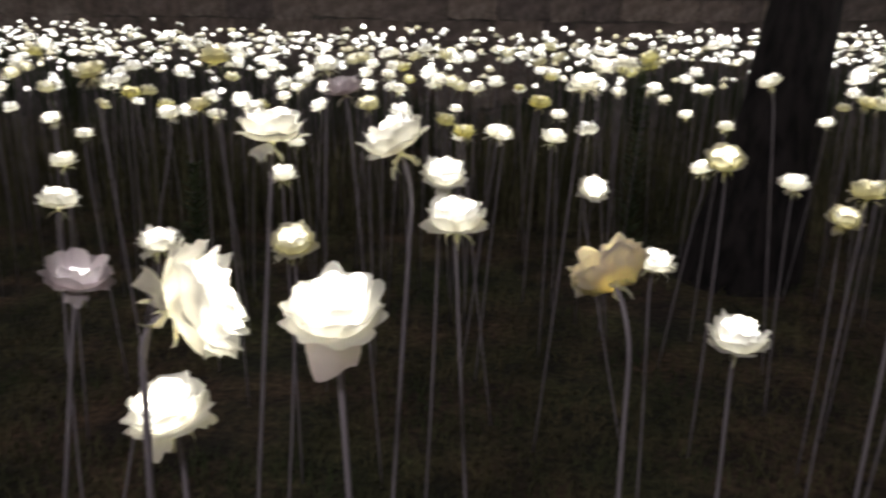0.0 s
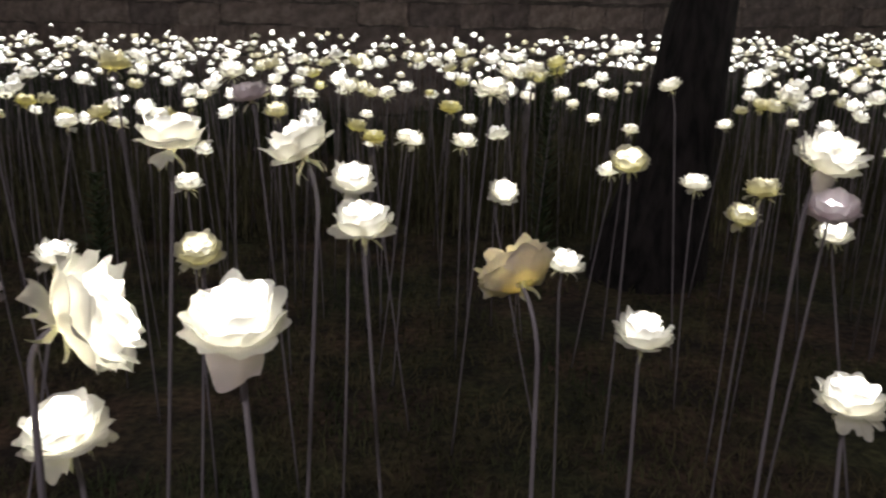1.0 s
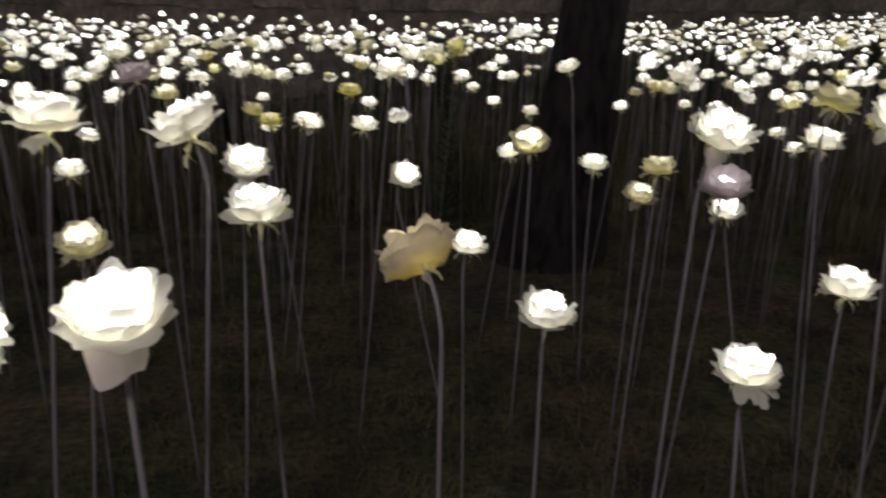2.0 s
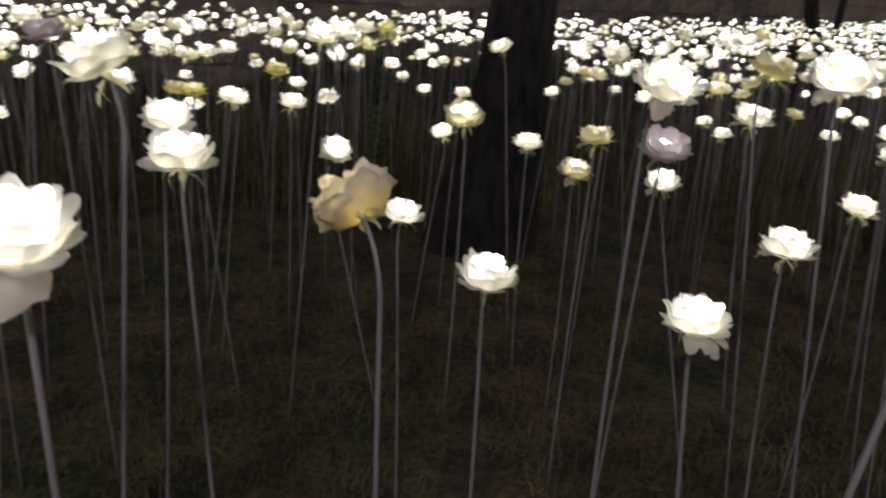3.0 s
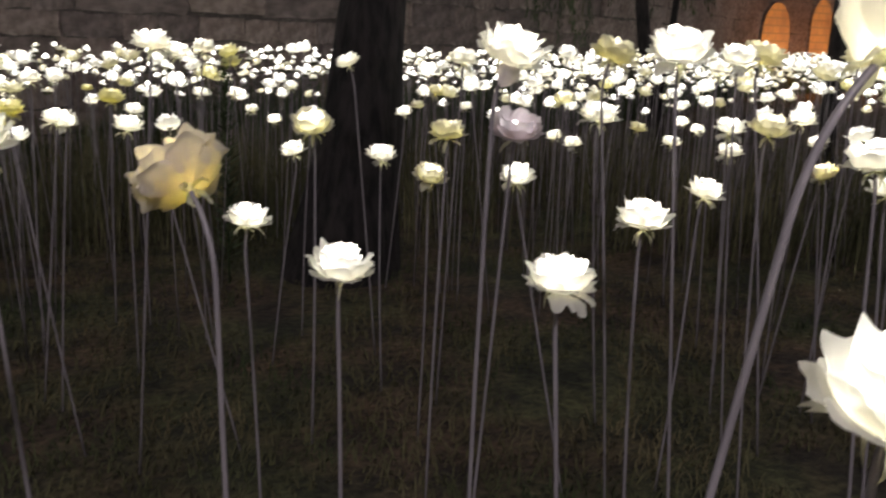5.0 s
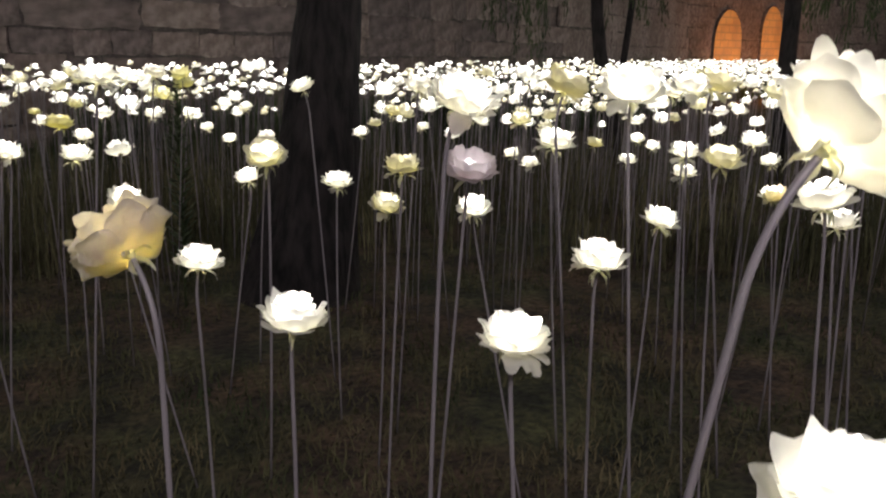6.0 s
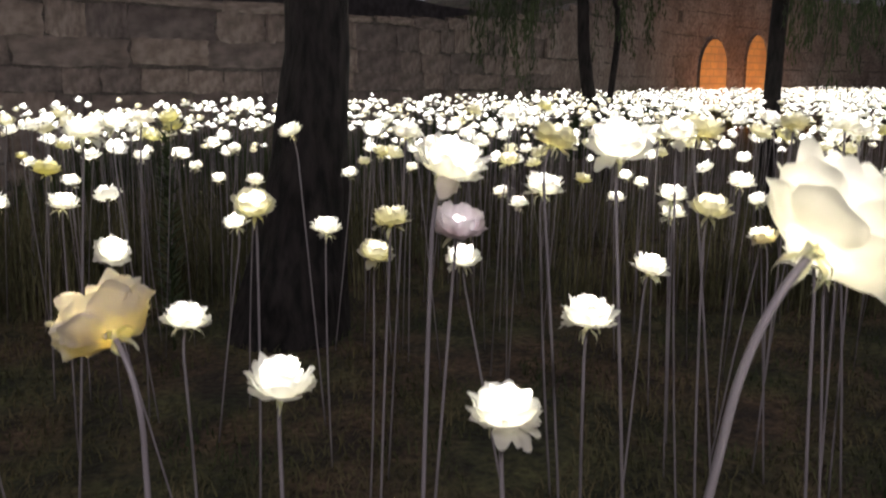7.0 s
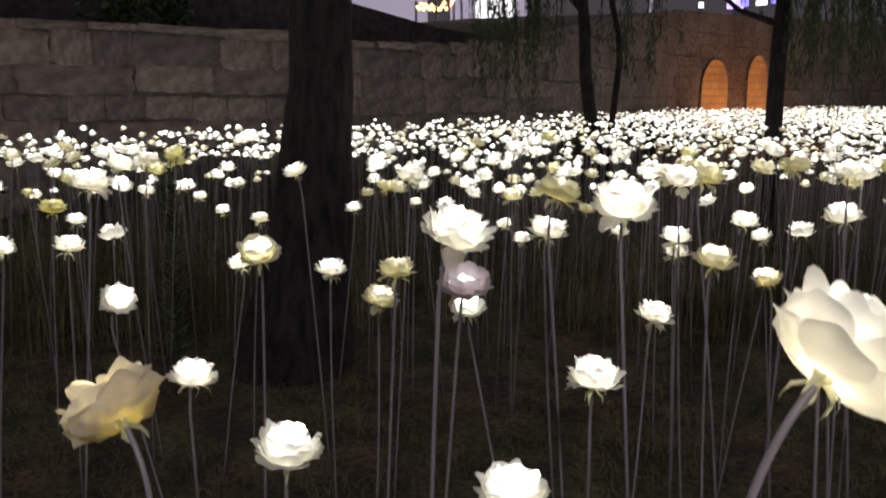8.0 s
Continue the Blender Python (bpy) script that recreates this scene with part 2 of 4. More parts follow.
def heart_mesh(seed, wide, tall):
    """The inner petals, wound round each other, over the small lamp; they emit its light themselves."""
    rnd, bm = random.Random(seed), bmesh.new()
    for n, reach, rise, span in ((4, 0.52, 0.86, 0.95), (4, 0.38, 0.98, 1.0), (3, 0.20, 1.0, 1.2)):
        for k in range(n):
            bowl_petal(bm, 2 * math.pi * (k + rnd.uniform(-0.2, 0.2)) / n + n, reach * wide * rnd.uniform(0.92, 1.08), rise * tall * rnd.uniform(0.9, 1.06), span, rnd, 6, 4, 0.6, 0.03, 0.8)
    bmesh.ops.create_icosphere(bm, subdivisions=2, radius=0.19 * wide, matrix=Matrix.Translation((0, 0, 0.34 * tall)))
    return bm


def petal_mesh(seed, *shape, **more):
    rnd, bm = random.Random(seed), bmesh.new()
    bowl_petal(bm, 0, *shape, rnd, **more)
    return bm


def sepal_mesh(seed, length, drop):
    rnd, bm = random.Random(seed), bmesh.new()
    petal_sheet(bm, 0, length, 0.05, drop, 0.17, rnd, 4, 6, 0.1, point=0.65)
    return bm


def whorl(name, seed, count, shape, **more):
    """Variants of one petal, in each tone of cloth."""
    return {t: [keep_mesh(name, petal_mesh(seed + i, *shape, **more), [PETAL[t]]) for i in range(count)] for t in HEART_GLOW}


HEART = {t: [keep_mesh("flower_heart", heart_mesh(10 + i, 1.12, 1.0), [HEART_GLOW[t]]) for i in range(3)] for t in HEART_GLOW}
SMALL_HEART = {t: [keep_mesh("flower_heart", heart_mesh(13 + i, 0.60, 0.52), [HEART_GLOW[t]]) for i in range(2)] for t in HEART_GLOW}
OUTER = whorl("outer_petal", 20, 4, (0.90, 0.46, 0.82), full=0.56, curl=0.15, ruffle=1.0, hang=0.12)
MIDDLE = whorl("middle_petal", 30, 4, (0.84, 0.70, 0.80), full=0.48, curl=0.11, ruffle=1.0)
INNER = whorl("inner_petal", 40, 4, (0.70, 0.94, 0.80), full=0.44, curl=0.08, ruffle=0.9)
CUPPED = whorl("cupped_petal", 25, 4, (0.88, 0.40, 0.70), full=0.56, curl=0.15, ruffle=1.15, round_off=0.17, cols=12)
GLOBE = whorl("globe_petal", 35, 4, (0.88, 0.66, 0.70), full=0.50, curl=0.14, ruffle=1.15, round_off=0.17, cols=12)
BUD = whorl("bud_petal", 55, 4, (0.80, 0.86, 0.70), full=0.46, curl=0.12, round_off=0.16, ruffle=1.0, cols=12)
CROWN = whorl("crown_petal", 65, 3, (0.60, 0.98, 0.82), full=0.43, curl=0.10, round_off=0.15, ruffle=0.9, cols=12)
SAGGING = whorl("sagging_petal", 75, 2, (0.92, 0.10, 0.50), full=0.8, curl=0.05, ruffle=1.4, hang=0.30)
SEPALS = [keep_mesh("sepal", sepal_mesh(40 + i, 0.58 + 0.12 * i, 0.45 - 0.18 * i), [SEPAL]) for i in range(3)]
bm = bmesh.new()
tube(bm, [Vector((0, 0, z)) for z in (-0.26, -0.10, 0.0, 0.05)], [0.06, 0.13, 0.20, 0.24], 10)
CALYX_CUP = keep_mesh("calyx_cup", bm, [SEPAL])
HANGING = keep_mesh("hanging_petal", petal_mesh(50, 0.74, -0.74, 1.0, full=0.3, curl=0.03, ruffle=1.0, round_off=0.12, start=0.42), [PETAL["pale"]])
WORDS = {"bright": "large half-open white rose, very brightly lit, grey stem", "white": "white cloth rose, brightly lit inside, on a grey stem", "cream": "cream cloth rose glowing soft yellow, grey stem",
         "amber": "amber-yellow cloth rose, dimly lit, on a grey stem", "dusky": "dusky cream cloth rose with a dim lamp, grey stem",
         "pale": "pale cool-white cloth rose, its lamp dim, grey stem"}
dice = random.Random(7)
rose_count = 0


def stem_line(top, axis, bend, n=14):
    """From the foot straight to a bend under the flower, then round into its axis."""
    b = top - axis * bend
    c, knee = b.lerp(Vector((0, 0, 0)), min(0.5, bend * 1.15 / max(b.length, 0.1))), b
    out = [Vector((0, 0, -0.02)).lerp(c, i / 5) for i in range(5)]
    for i in range(n + 1):
        s = i / n
        out.append((1 - s) ** 2 * c + 2 * s * (1 - s) * knee + s * s * top)
    sway = Vector((dice.uniform(-0.006, 0.006), dice.uniform(-0.006, 0.006), 0))
    return [p + sway * math.sin(math.pi * min(1, max(0, p.z / max(top.z, 0.1)))) for p in out]


def led_rose(x, y, z, size, foot=None, tilt=None, heading=None, tone="white", hanging=0, cup=0, sag=None, bend=None):
    """A lamp rose: flower at (x, y, z), its foot in the lawn; tilt: degrees by which the flower nods towards heading; cup: half closed."""
    global rose_count
    rose_count += 1
    foot = foot or (x + dice.uniform(-0.07, 0.07), y + dice.uniform(-0.07, 0.07))
    tilt = dice.uniform(2, 16) if tilt is None else tilt
    heading = dice.uniform(0, 360) if heading is None else heading
    thing = tagged(new("led_rose"), WORDS[tone] + (", petal hanging" if hanging else ""), "rose lamp", "lamp roses in the lawn")
    thing.location = (*foot, 0)
    a, b = radians(tilt), radians(heading)
    axis = Vector((math.sin(a) * math.cos(b), math.sin(a) * math.sin(b), math.cos(a)))
    joint = Vector((x, y, z)) - axis * size * (0.30 if cup else 0.22) - Vector((*foot, 0))
    bm = bmesh.new()
    line = stem_line(joint, axis, bend or min(0.054, 0.025 + 0.0006 * tilt))
    tube(bm, line, [(0.0026 if size < 0.084 else 0.0030) - 0.0004 * i / len(line) for i in range(len(line))])
    part("stem", bm, STEM, thing)
    turn = axis.to_track_quat("Z", "Y").to_matrix().to_4x4() @ Matrix.Rotation(spin := dice.uniform(0, 6.28), 4, "Z")
    dim = tone in ("dusky", "pale")
    hearts = (SMALL_HEART if dim else HEART)[tone]
    flower = shared("flower", hearts[rose_count % len(hearts)], thing, Matrix.Translation(joint) @ turn @ Matrix.Scale(size / 2, 4))
    for row, (kind, n, loose) in enumerate(((CUPPED, 6, 0.12), (GLOBE, 6, 0.08), (BUD, 6, 0.06), (CROWN, 5, 0.04)) if cup else ((OUTER, 6, 0.08), (MIDDLE, 6, 0.08), (INNER, 5, 0.07))):
        for k in range(n):
            shared("petal", kind[tone][dice.randrange(len(kind[tone]))], flower, Matrix.Rotation(2 * math.pi * (k + 0.5 * row + dice.uniform(-0.18, 0.18)) / n, 4, "Z") @ Matrix.Rotation(dice.uniform(-loose, loose), 4, "Y") @ Matrix.Scale(dice.uniform(0.93, 1.08), 4))
    for k in range(sag if sag is not None else 0 if cup else dice.choice((0, 1, 1, 2))):
        shared("petal", SAGGING[tone][dice.randrange(2)], flower, Matrix.Rotation(dice.uniform(0, 6.28), 4, "Z") @ Matrix.Rotation(dice.uniform(-0.1, 0.3), 4, "Y"))
    for k in range(5):
        if dice.random() < 0.2:
            continue
        shared("sepal", SEPALS[dice.randrange(3)], flower, Matrix.Scale(0.8 if cup else 1.05, 4) @ Matrix.Translation((0, 0, -0.04)) @ Matrix.Rotation(2 * math.pi * (k + dice.uniform(-0.3, 0.3)) / 5, 4, "Z") @ Matrix.Rotation(dice.uniform(0.3, 1.0), 4, "Y"))
    shared("calyx", CALYX_CUP, flower, Matrix.Scale(0.7 if cup else 0.8, 4))
    if hanging:
        shared("petal", HANGING, flower, Matrix.Rotation(-math.pi / 2 - spin - (0.5 if cup else 0), 4, "Z") @ Matrix.Scale(0.68 if cup else 0.95, 4))
    return thing


# ---- ground ----
def lawn_height(x, y):
    return 0.012 * noise.noise(Vector((x * 1.7, y * 1.7, 0))) + 0.006 * noise.noise(Vector((x * 7, y * 7, 3)))


bm = bmesh.new()
steps_x = [-300, -120, -50, -20] + [-8 + 0.25 * i for i in range(105)] + [30, 60, 120, 300]
steps_y = [-300, -100, -30, -8] + [-3 + 0.25 * i for i in range(75)] + [22, 40, 80, 160, 400]
grid = [[bm.verts.new((x, y, lawn_height(x, y) if abs(x) < 20 and abs(y) < 20 else 0)) for x in steps_x] for y in steps_y]
for a, b in zip(grid, grid[1:]):
    for i in range(len(steps_x) - 1):
        bm.faces.new((a[i], a[i + 1], b[i + 1], b[i]))
tagged(mesh_object("ground", bm, SOIL, None, True), "dark lawn with sparse dry grass at night", "lawn", kind="structure")


# ---- stone wall round the field ----
WALL = [Vector(p) for p in ((-11.0, 10.3), (-4.3, 8.1), (-0.1, 6.75), (2.1, 7.25), (3.1, 7.9), (4.5, 8.7), (6.7, 9.9), (9.5, 12.0), (13.0, 14.6), (20.0, 16.6), (34.0, 18.0))]
WALL_TOP = [1.62, 1.66, 1.66, 1.68, 1.66, 1.72, 1.95, 2.5, 3.0, 3.2, 3.2]


def wall_at(s):
    """Place, direction and height of the wall, s metres along it."""
    for i, (a, b) in enumerate(zip(WALL, WALL[1:])):
        n = (b - a).length
        if s <= n or i == len(WALL) - 2:
            k = min(s / n, 1)
            return a.lerp(b, k), (b - a).normalized(), WALL_TOP[i] + (WALL_TOP[i + 1] - WALL_TOP[i]) * k
        s -= n


WALL_LENGTH = sum((b - a).length for a, b in zip(WALL, WALL[1:]))
bm = bmesh.new()
back, front = [], []
for i, p in enumerate(WALL):
    d = (WALL[min(i + 1, len(WALL) - 1)] - WALL[max(i - 1, 0)]).normalized()
    side = Vector((-d.y, d.x))
    q = p + side * 0.5
    h = WALL_TOP[i] - 0.02
    front.append((bm.verts.new((p.x, p.y, -0.2)), bm.verts.new((p.x, p.y, h))))
    back.append((bm.verts.new((q.x, q.y, -0.2)), bm.verts.new((q.x, q.y, h))))
for i in range(len(WALL) - 1):
    bm.faces.new((front[i][0], front[i + 1][0], front[i + 1][1], front[i][1]))
    bm.faces.new((front[i][1], front[i + 1][1], back[i + 1][1], back[i][1]))
    bm.faces.new((back[i][1], back[i + 1][1], back[i + 1][0], back[i][0]))
wall = tagged(mesh_object("wall_north", bm, JOINT), "old wall of rough grey ashlar blocks behind the field", "stone wall", kind="structure")


def block_mesh(seed, w, h):
    """A rough-hewn block, face towards -y, its edges worn."""
    rnd, bm = random.Random(seed), bmesh.new()
    cols, rows, grid = 4, 3, []
    for j in range(rows + 1):
        row = []
        for i in range(cols + 1):
            edge = i in (0, cols) or j in (0, rows)
            jit = 0.010
            row.append(bm.verts.new((w * (i / cols - 0.5) + rnd.uniform(-jit, jit) * 1.6, -(0.012 if edge else 0.018) + rnd.uniform(-0.004, 0.004), h * (j / rows - 0.5) + rnd.uniform(-jit, jit) * 1.5)))
        grid.append(row)
    for a, b in zip(grid, grid[1:]):
        for i in range(cols):
            bm.faces.new((a[i], a[i + 1], b[i + 1], b[i]))
    rim = [grid[0][i] for i in range(cols + 1)] + [grid[j][cols] for j in range(1, rows + 1)] + [grid[rows][i] for i in range(cols - 1, -1, -1)] + [grid[j][0] for j in range(rows - 1, 0, -1)]
    deep = [bm.verts.new((v.co.x, 0.02, v.co.z)) for v in rim]
    for i in range(len(rim)):
        k = (i + 1) % len(rim)
        bm.faces.new((rim[k], rim[i], deep[i], deep[k]))
    return bm


# ---- terrace, buildings and lights beyond the wall ----
bm = bmesh.new()
ring = [(-14, 11.2, 2.35), (-4.0, 9.4, 2.32), (0.3, 9.0, 2.37), (2.8, 9.4, 2.35), (5.4, 10.9, 2.08), (8.6, 13.3, 2.1)]
low = [bm.verts.new((x, y, 1.0)) for x, y, z in ring]
top = [bm.verts.new((x, y, z)) for x, y, z in ring]
far = [bm.verts.new((x + (-1.0), y + 4.0, z + 0.02)) for x, y, z in ring]
for i in range(len(ring) - 1):
    bm.faces.new((low[i], low[i + 1], top[i + 1], top[i]))
    bm.faces.new((top[i], top[i + 1], far[i + 1], far[i]))
tagged(mesh_object("terrace_wall", bm, BANK), "plain dark rendered terrace wall above the stone wall", "terrace wall", kind="structure")
bm = bmesh.new()
for a, b in zip(WALL, WALL[1:]):
    pa, pb = Vector((-(b - a).y, (b - a).x)).normalized(), Vector((-(b - a).y, (b - a).x)).normalized()
    ha, hb = WALL_TOP[WALL.index(a)] - 0.05, WALL_TOP[WALL.index(b)] - 0.05
    v = [bm.verts.new((*(a + pa * 0.45), ha)), bm.verts.new((*(b + pb * 0.45), hb)), bm.verts.new((*(b + pb * 4.5), hb + 0.1)), bm.verts.new((*(a + pa * 4.5), ha + 0.1))]
    bm.faces.new(v)
tagged(mesh_object("bank", bm, SOIL), "dark strip of earth on top of the stone wall", "bank", kind="structure")


def box(bm, x0, x1, y0, y1, z0, z1, slot=0):
    v = [bm.verts.new((x, y, z)) for z in (z0, z1) for x, y in ((x0, y0), (x1, y0), (x1, y1), (x0, y1))]
    for f in ((0, 1, 5, 4), (1, 2, 6, 5), (2, 3, 7, 6), (3, 0, 4, 7), (4, 5, 6, 7), (3, 2, 1, 0)):
        bm.faces.new([v[i] for i in f]).material_index = slot


def polar(deg, r):
    return Vector((0.15 + r * math.cos(radians(deg)), 0.16 + r * math.sin(radians(deg))))


# niches in the far wall, their orange light emitted by the stone itself
def niche(s, width, height):
    p, d, _ = wall_at(s)
    thing = tagged(new("niche"), "arched wall niche, its orange light put in as glow", "niche")
    thing.matrix_basis = Matrix.Translation((p.x, p.y, 0)) @ Matrix.Rotation(math.atan2(d.y, d.x), 4, "Z")
    arc = [(-width / 2, 0.3), (width / 2, 0.3)] + [(width / 2 * math.cos(a), height - width / 2 * 1.25 + width / 2 * 1.25 * math.sin(a)) for a in [math.pi * k / 14 for k in range(15)]]
    bm = bmesh.new()
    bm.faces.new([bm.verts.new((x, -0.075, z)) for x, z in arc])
    part("glow_back", bm, NICHE, thing, "rough stone, orange light put in as glow", False)
    bm = bmesh.new()
    inner = [(bm.verts.new((x, -0.07, z)), bm.verts.new((x * 1.025, -0.08, 0.3 + (z - 0.3) * 1.01)), bm.verts.new((x * 1.025, 0.0, 0.3 + (z - 0.3) * 1.01))) for x, z in arc]
    for k in range(len(inner)):
        a, b = inner[k], inner[(k + 1) % len(inner)]
        bm.faces.new((a[0], b[0], b[1], a[1]))
        bm.faces.new((a[1], b[1], b[2], a[2]))
    part("surround", bm, STONE, thing, "", False)
    # unseen lamp added before the wall, for an orange wash round the niche
    lamp = bpy.data.lights.new("niche_wash", "POINT")
    lamp.energy, lamp.color, lamp.shadow_soft_size = 20.0, (1.0, 0.32, 0.05), 0.1
    q = new("niche_wash", lamp)
    q.location = (p.x + d.y * 1.1, p.y - d.x * 1.1, 0.7)


# ---- things beyond the wall ----
def glow_building(deg, r, width, height, turn):
    p = polar(deg, r)
    thing = tagged(new("building"), "pale lilac building with white ribs, floodlight put in as glow", "building")
    thing.matrix_basis = Matrix.Translation((p.x, p.y, 0)) @ Matrix.Rotation(radians(turn), 4, "Z")
    # the walls glow themselves, in place of floodlight falling on them
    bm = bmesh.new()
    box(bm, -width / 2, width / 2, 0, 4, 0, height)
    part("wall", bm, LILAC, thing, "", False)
    for k in range(3):
        bm = bmesh.new()
        box(bm, -width / 2 + 0.1, width / 2 - 0.1, -0.05, -0.002, 3.0 + 1.6 * k, 3.12 + 1.6 * k)
        part("ledge", bm, FACADE, thing, "", False)


def light_string(deg0, deg1, r, z, count):
    thing = tagged(new("light_string"), "string of small warm orange bulbs on a rail", "string lights")
    a, b = polar(deg0, r), polar(deg1, r)
    bm = bmesh.new()
    tube(bm, [Vector((a.x, a.y, z)), Vector((b.x, b.y, z))], [0.02, 0.02], 5)
    for q in (a, b):
        tube(bm, [Vector((q.x, q.y, 0)), Vector((q.x, q.y, z + 0.1))], [0.03, 0.03], 5)
    part("rail", bm, BANK, thing)
    for k in range(count):
        q = a.lerp(b, (k + 0.5) / count)
        bm = bmesh.new()
        bmesh.ops.create_icosphere(bm, subdivisions=1, radius=0.05, matrix=Matrix.Translation((q.x, q.y, z - 0.1 + 0.2 * dice.random())))
        part("bulb", bm, BULB, thing)


def glowing_tent(deg, r, w, z0, z1):
    p = polar(deg, r)
    thing = tagged(new("tent"), "white tent glowing brightly from inside", "tent")
    thing.location = (p.x, p.y, 0)
    bm = bmesh.new()
    rings = [(0.0, w), (z0, w), (z0 + (z1 - z0) * 0.5, w * 0.85), (z1, w * 0.35)]
    tube(bm, [Vector((0, 0, z)) for z, _ in rings], [k for _, k in rings], 12)
    part("canvas", bm, WHITE_GLOW, thing)
    for k in range(3):
        bm = bmesh.new()
        tube(bm, [Vector((-w - 0.35 - 0.3 * k, 0, 0)), Vector((-w - 0.4 - 0.32 * k, 0, 3.2)), Vector((-w - 0.75 - 0.35 * k, 0, 5.5))], [0.03, 0.03, 0.03], 6)
        part("pole", bm, FACADE, thing, "pale slanting pole")


def lit_sign(deg, r, w, z0, z1, mat, words):
    p = polar(deg, r)
    thing = tagged(new("lit_sign"), words, "lit sign")
    thing.matrix_basis = Matrix.Translation((p.x, p.y, 0)) @ Matrix.Rotation(radians(deg - 90), 4, "Z")
    bm = bmesh.new()
    box(bm, -w / 2, w / 2, 0, 0.12, z0, z1)
    part("panel", bm, mat, thing, "", False)
    bm = bmesh.new()
    box(bm, -0.06, 0.06, 0.13, 0.25, 0, z1)
    part("post", bm, BANK, thing, "", False)


def shrub(x, y, z, w, h, seed):
    rnd, bm = random.Random(seed), bmesh.new()
    for _ in range(520):
        c = Vector((rnd.gauss(0, w * 0.35), rnd.gauss(0, w * 0.3), h * rnd.random() ** 0.8))
        n, s = Vector((rnd.uniform(-1, 1), rnd.uniform(-1, 1), rnd.uniform(-1, 1))).normalized(), rnd.uniform(0.02, 0.05)
        a = n.orthogonal().normalized() * s
        b = n.cross(a) * 0.6
        bm.faces.new([bm.verts.new(c + v) for v in (-a, b, a, -b)])
    thing = tagged(new("shrub"), "dark leafy shrub on top of the stone wall", "shrub")
    thing.location = (x, y, z)
    part("crown", bm, LEAF, thing, "", False)
    bm = bmesh.new()
    for k in range(4):
        tube(bm, [Vector((0, 0, -0.05)), Vector((rnd.uniform(-w, w) * 0.4, 0, h * 0.6))], [0.014, 0.006], 5)
    part("stems", bm, BARK, thing)


def weed(deg, r, h, seed):
    """A tall thin weed with narrow leaves all up its stalk."""
    rnd, p = random.Random(seed), polar(deg, r)
    thing = tagged(new("weed"), "tall thin dark green weed between the roses", "weed")
    thing.location = (p.x, p.y, 0)
    bm = bmesh.new()
    tube(bm, [Vector((0, 0, -0.02)), Vector((0.01, 0, h * 0.5)), Vector((0.02, 0.01, h))], [0.005, 0.004, 0.002], 5)
    part("stalk", bm, LEAF, thing)
    bm = bmesh.new()
    for i in range(230):
        s = 0.12 + 0.88 * i / 230
        a, l = i * 2.4, rnd.uniform(0.05, 0.12) * (1.25 - 0.8 * s)
        out = Vector((math.cos(a), math.sin(a), rnd.uniform(0.2, 0.9))).normalized() * l
        w = Vector((-math.sin(a), math.cos(a), 0)) * 0.008
        c = Vector((0.02 * s, 0.01 * s, h * s))
        bm.faces.new([bm.verts.new(v) for v in (c, c + out * 0.5 + w, c + out, c + out * 0.5 - w)])
    part("leaves", bm, LEAF, thing, "", False)


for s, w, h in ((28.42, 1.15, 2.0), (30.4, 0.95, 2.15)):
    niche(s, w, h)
glow_building(68.6, 26, 3.6, 14, -20)
glow_building(60.6, 27, 2.5, 14, -29)
light_string(65.4, 62.9, 21, 3.35, 18)
glowing_tent(60.2, 20, 0.46, 4.0, 6.0)
lit_sign(44.95, 24, 0.42, 3.45, 4.6, VIOLET, "tall lit violet and white sign panel")
lit_sign(42.3, 26, 0.5, 3.75, 3.95, BLUE, "small lit blue sign panel")
lit_sign(47.0, 26, 0.14, 3.7, 3.85, WHITE_GLOW, "small bright white lamp panel on a post")
lit_sign(50.1, 26, 0.10, 3.6, 4.0, LILAC, "narrow pale lilac lit panel on a post")
lit_sign(43.4, 26, 0.3, 3.72, 3.84, WHITE_GLOW, "small bright white lamp panel on a post")
lit_sign(44.4, 24, 0.2, 3.5, 3.75, BLUE, "small lit blue sign panel")
shrub(0.95, 7.75, 1.62, 0.34, 0.42, 31)
shrub(1.35, 7.80, 1.62, 0.22, 0.40, 32)
weed(82.0, 3.3, 0.92, 41)
weed(114.0, 2.6, 0.62, 42)
weed(74.0, 4.4, 0.95, 43)

# ---- trees ----
def trunk_tree(name, x, y, points, radii, label, sides=14, rough=0.02):
    thing = tagged(new(name), label, "tree")
    thing.location = (x, y, 0)
    bm = bmesh.new()
    tube(bm, [Vector(p) for p in points], radii, sides)
    bmesh.ops.subdivide_edges(bm, edges=[e for e in bm.edges if abs(e.verts[0].co.z - e.verts[1].co.z) > 0.02], cuts=3)
    for v in bm.verts:
        a = math.atan2(v.co.y, v.co.x)
        k = 1 + rough * 4 * noise.noise(Vector((math.cos(a) * 4, math.sin(a) * 4, v.co.z * 1.3))) + rough * 3 * noise.noise(Vector((math.cos(a) * 11, math.sin(a) * 11, v.co.z * 2.5)))
        c = Vector((0, 0, v.co.z))
        for p, q in zip(points, points[1:]):
            if p[2] <= v.co.z <= q[2]:
                c = Vector(p).lerp(Vector(q), (v.co.z - p[2]) / (q[2] - p[2]))
        v.co.x, v.co.y = c.x + (v.co.x - c.x) * k, c.y + (v.co.y - c.y) * k
    part("trunk", bm, BARK, thing)
    return thing


def limb(thing, points, radii):
    bm = bmesh.new()
    tube(bm, [Vector(p) for p in points], radii, 7)
    part("limb", bm, BARK, thing)


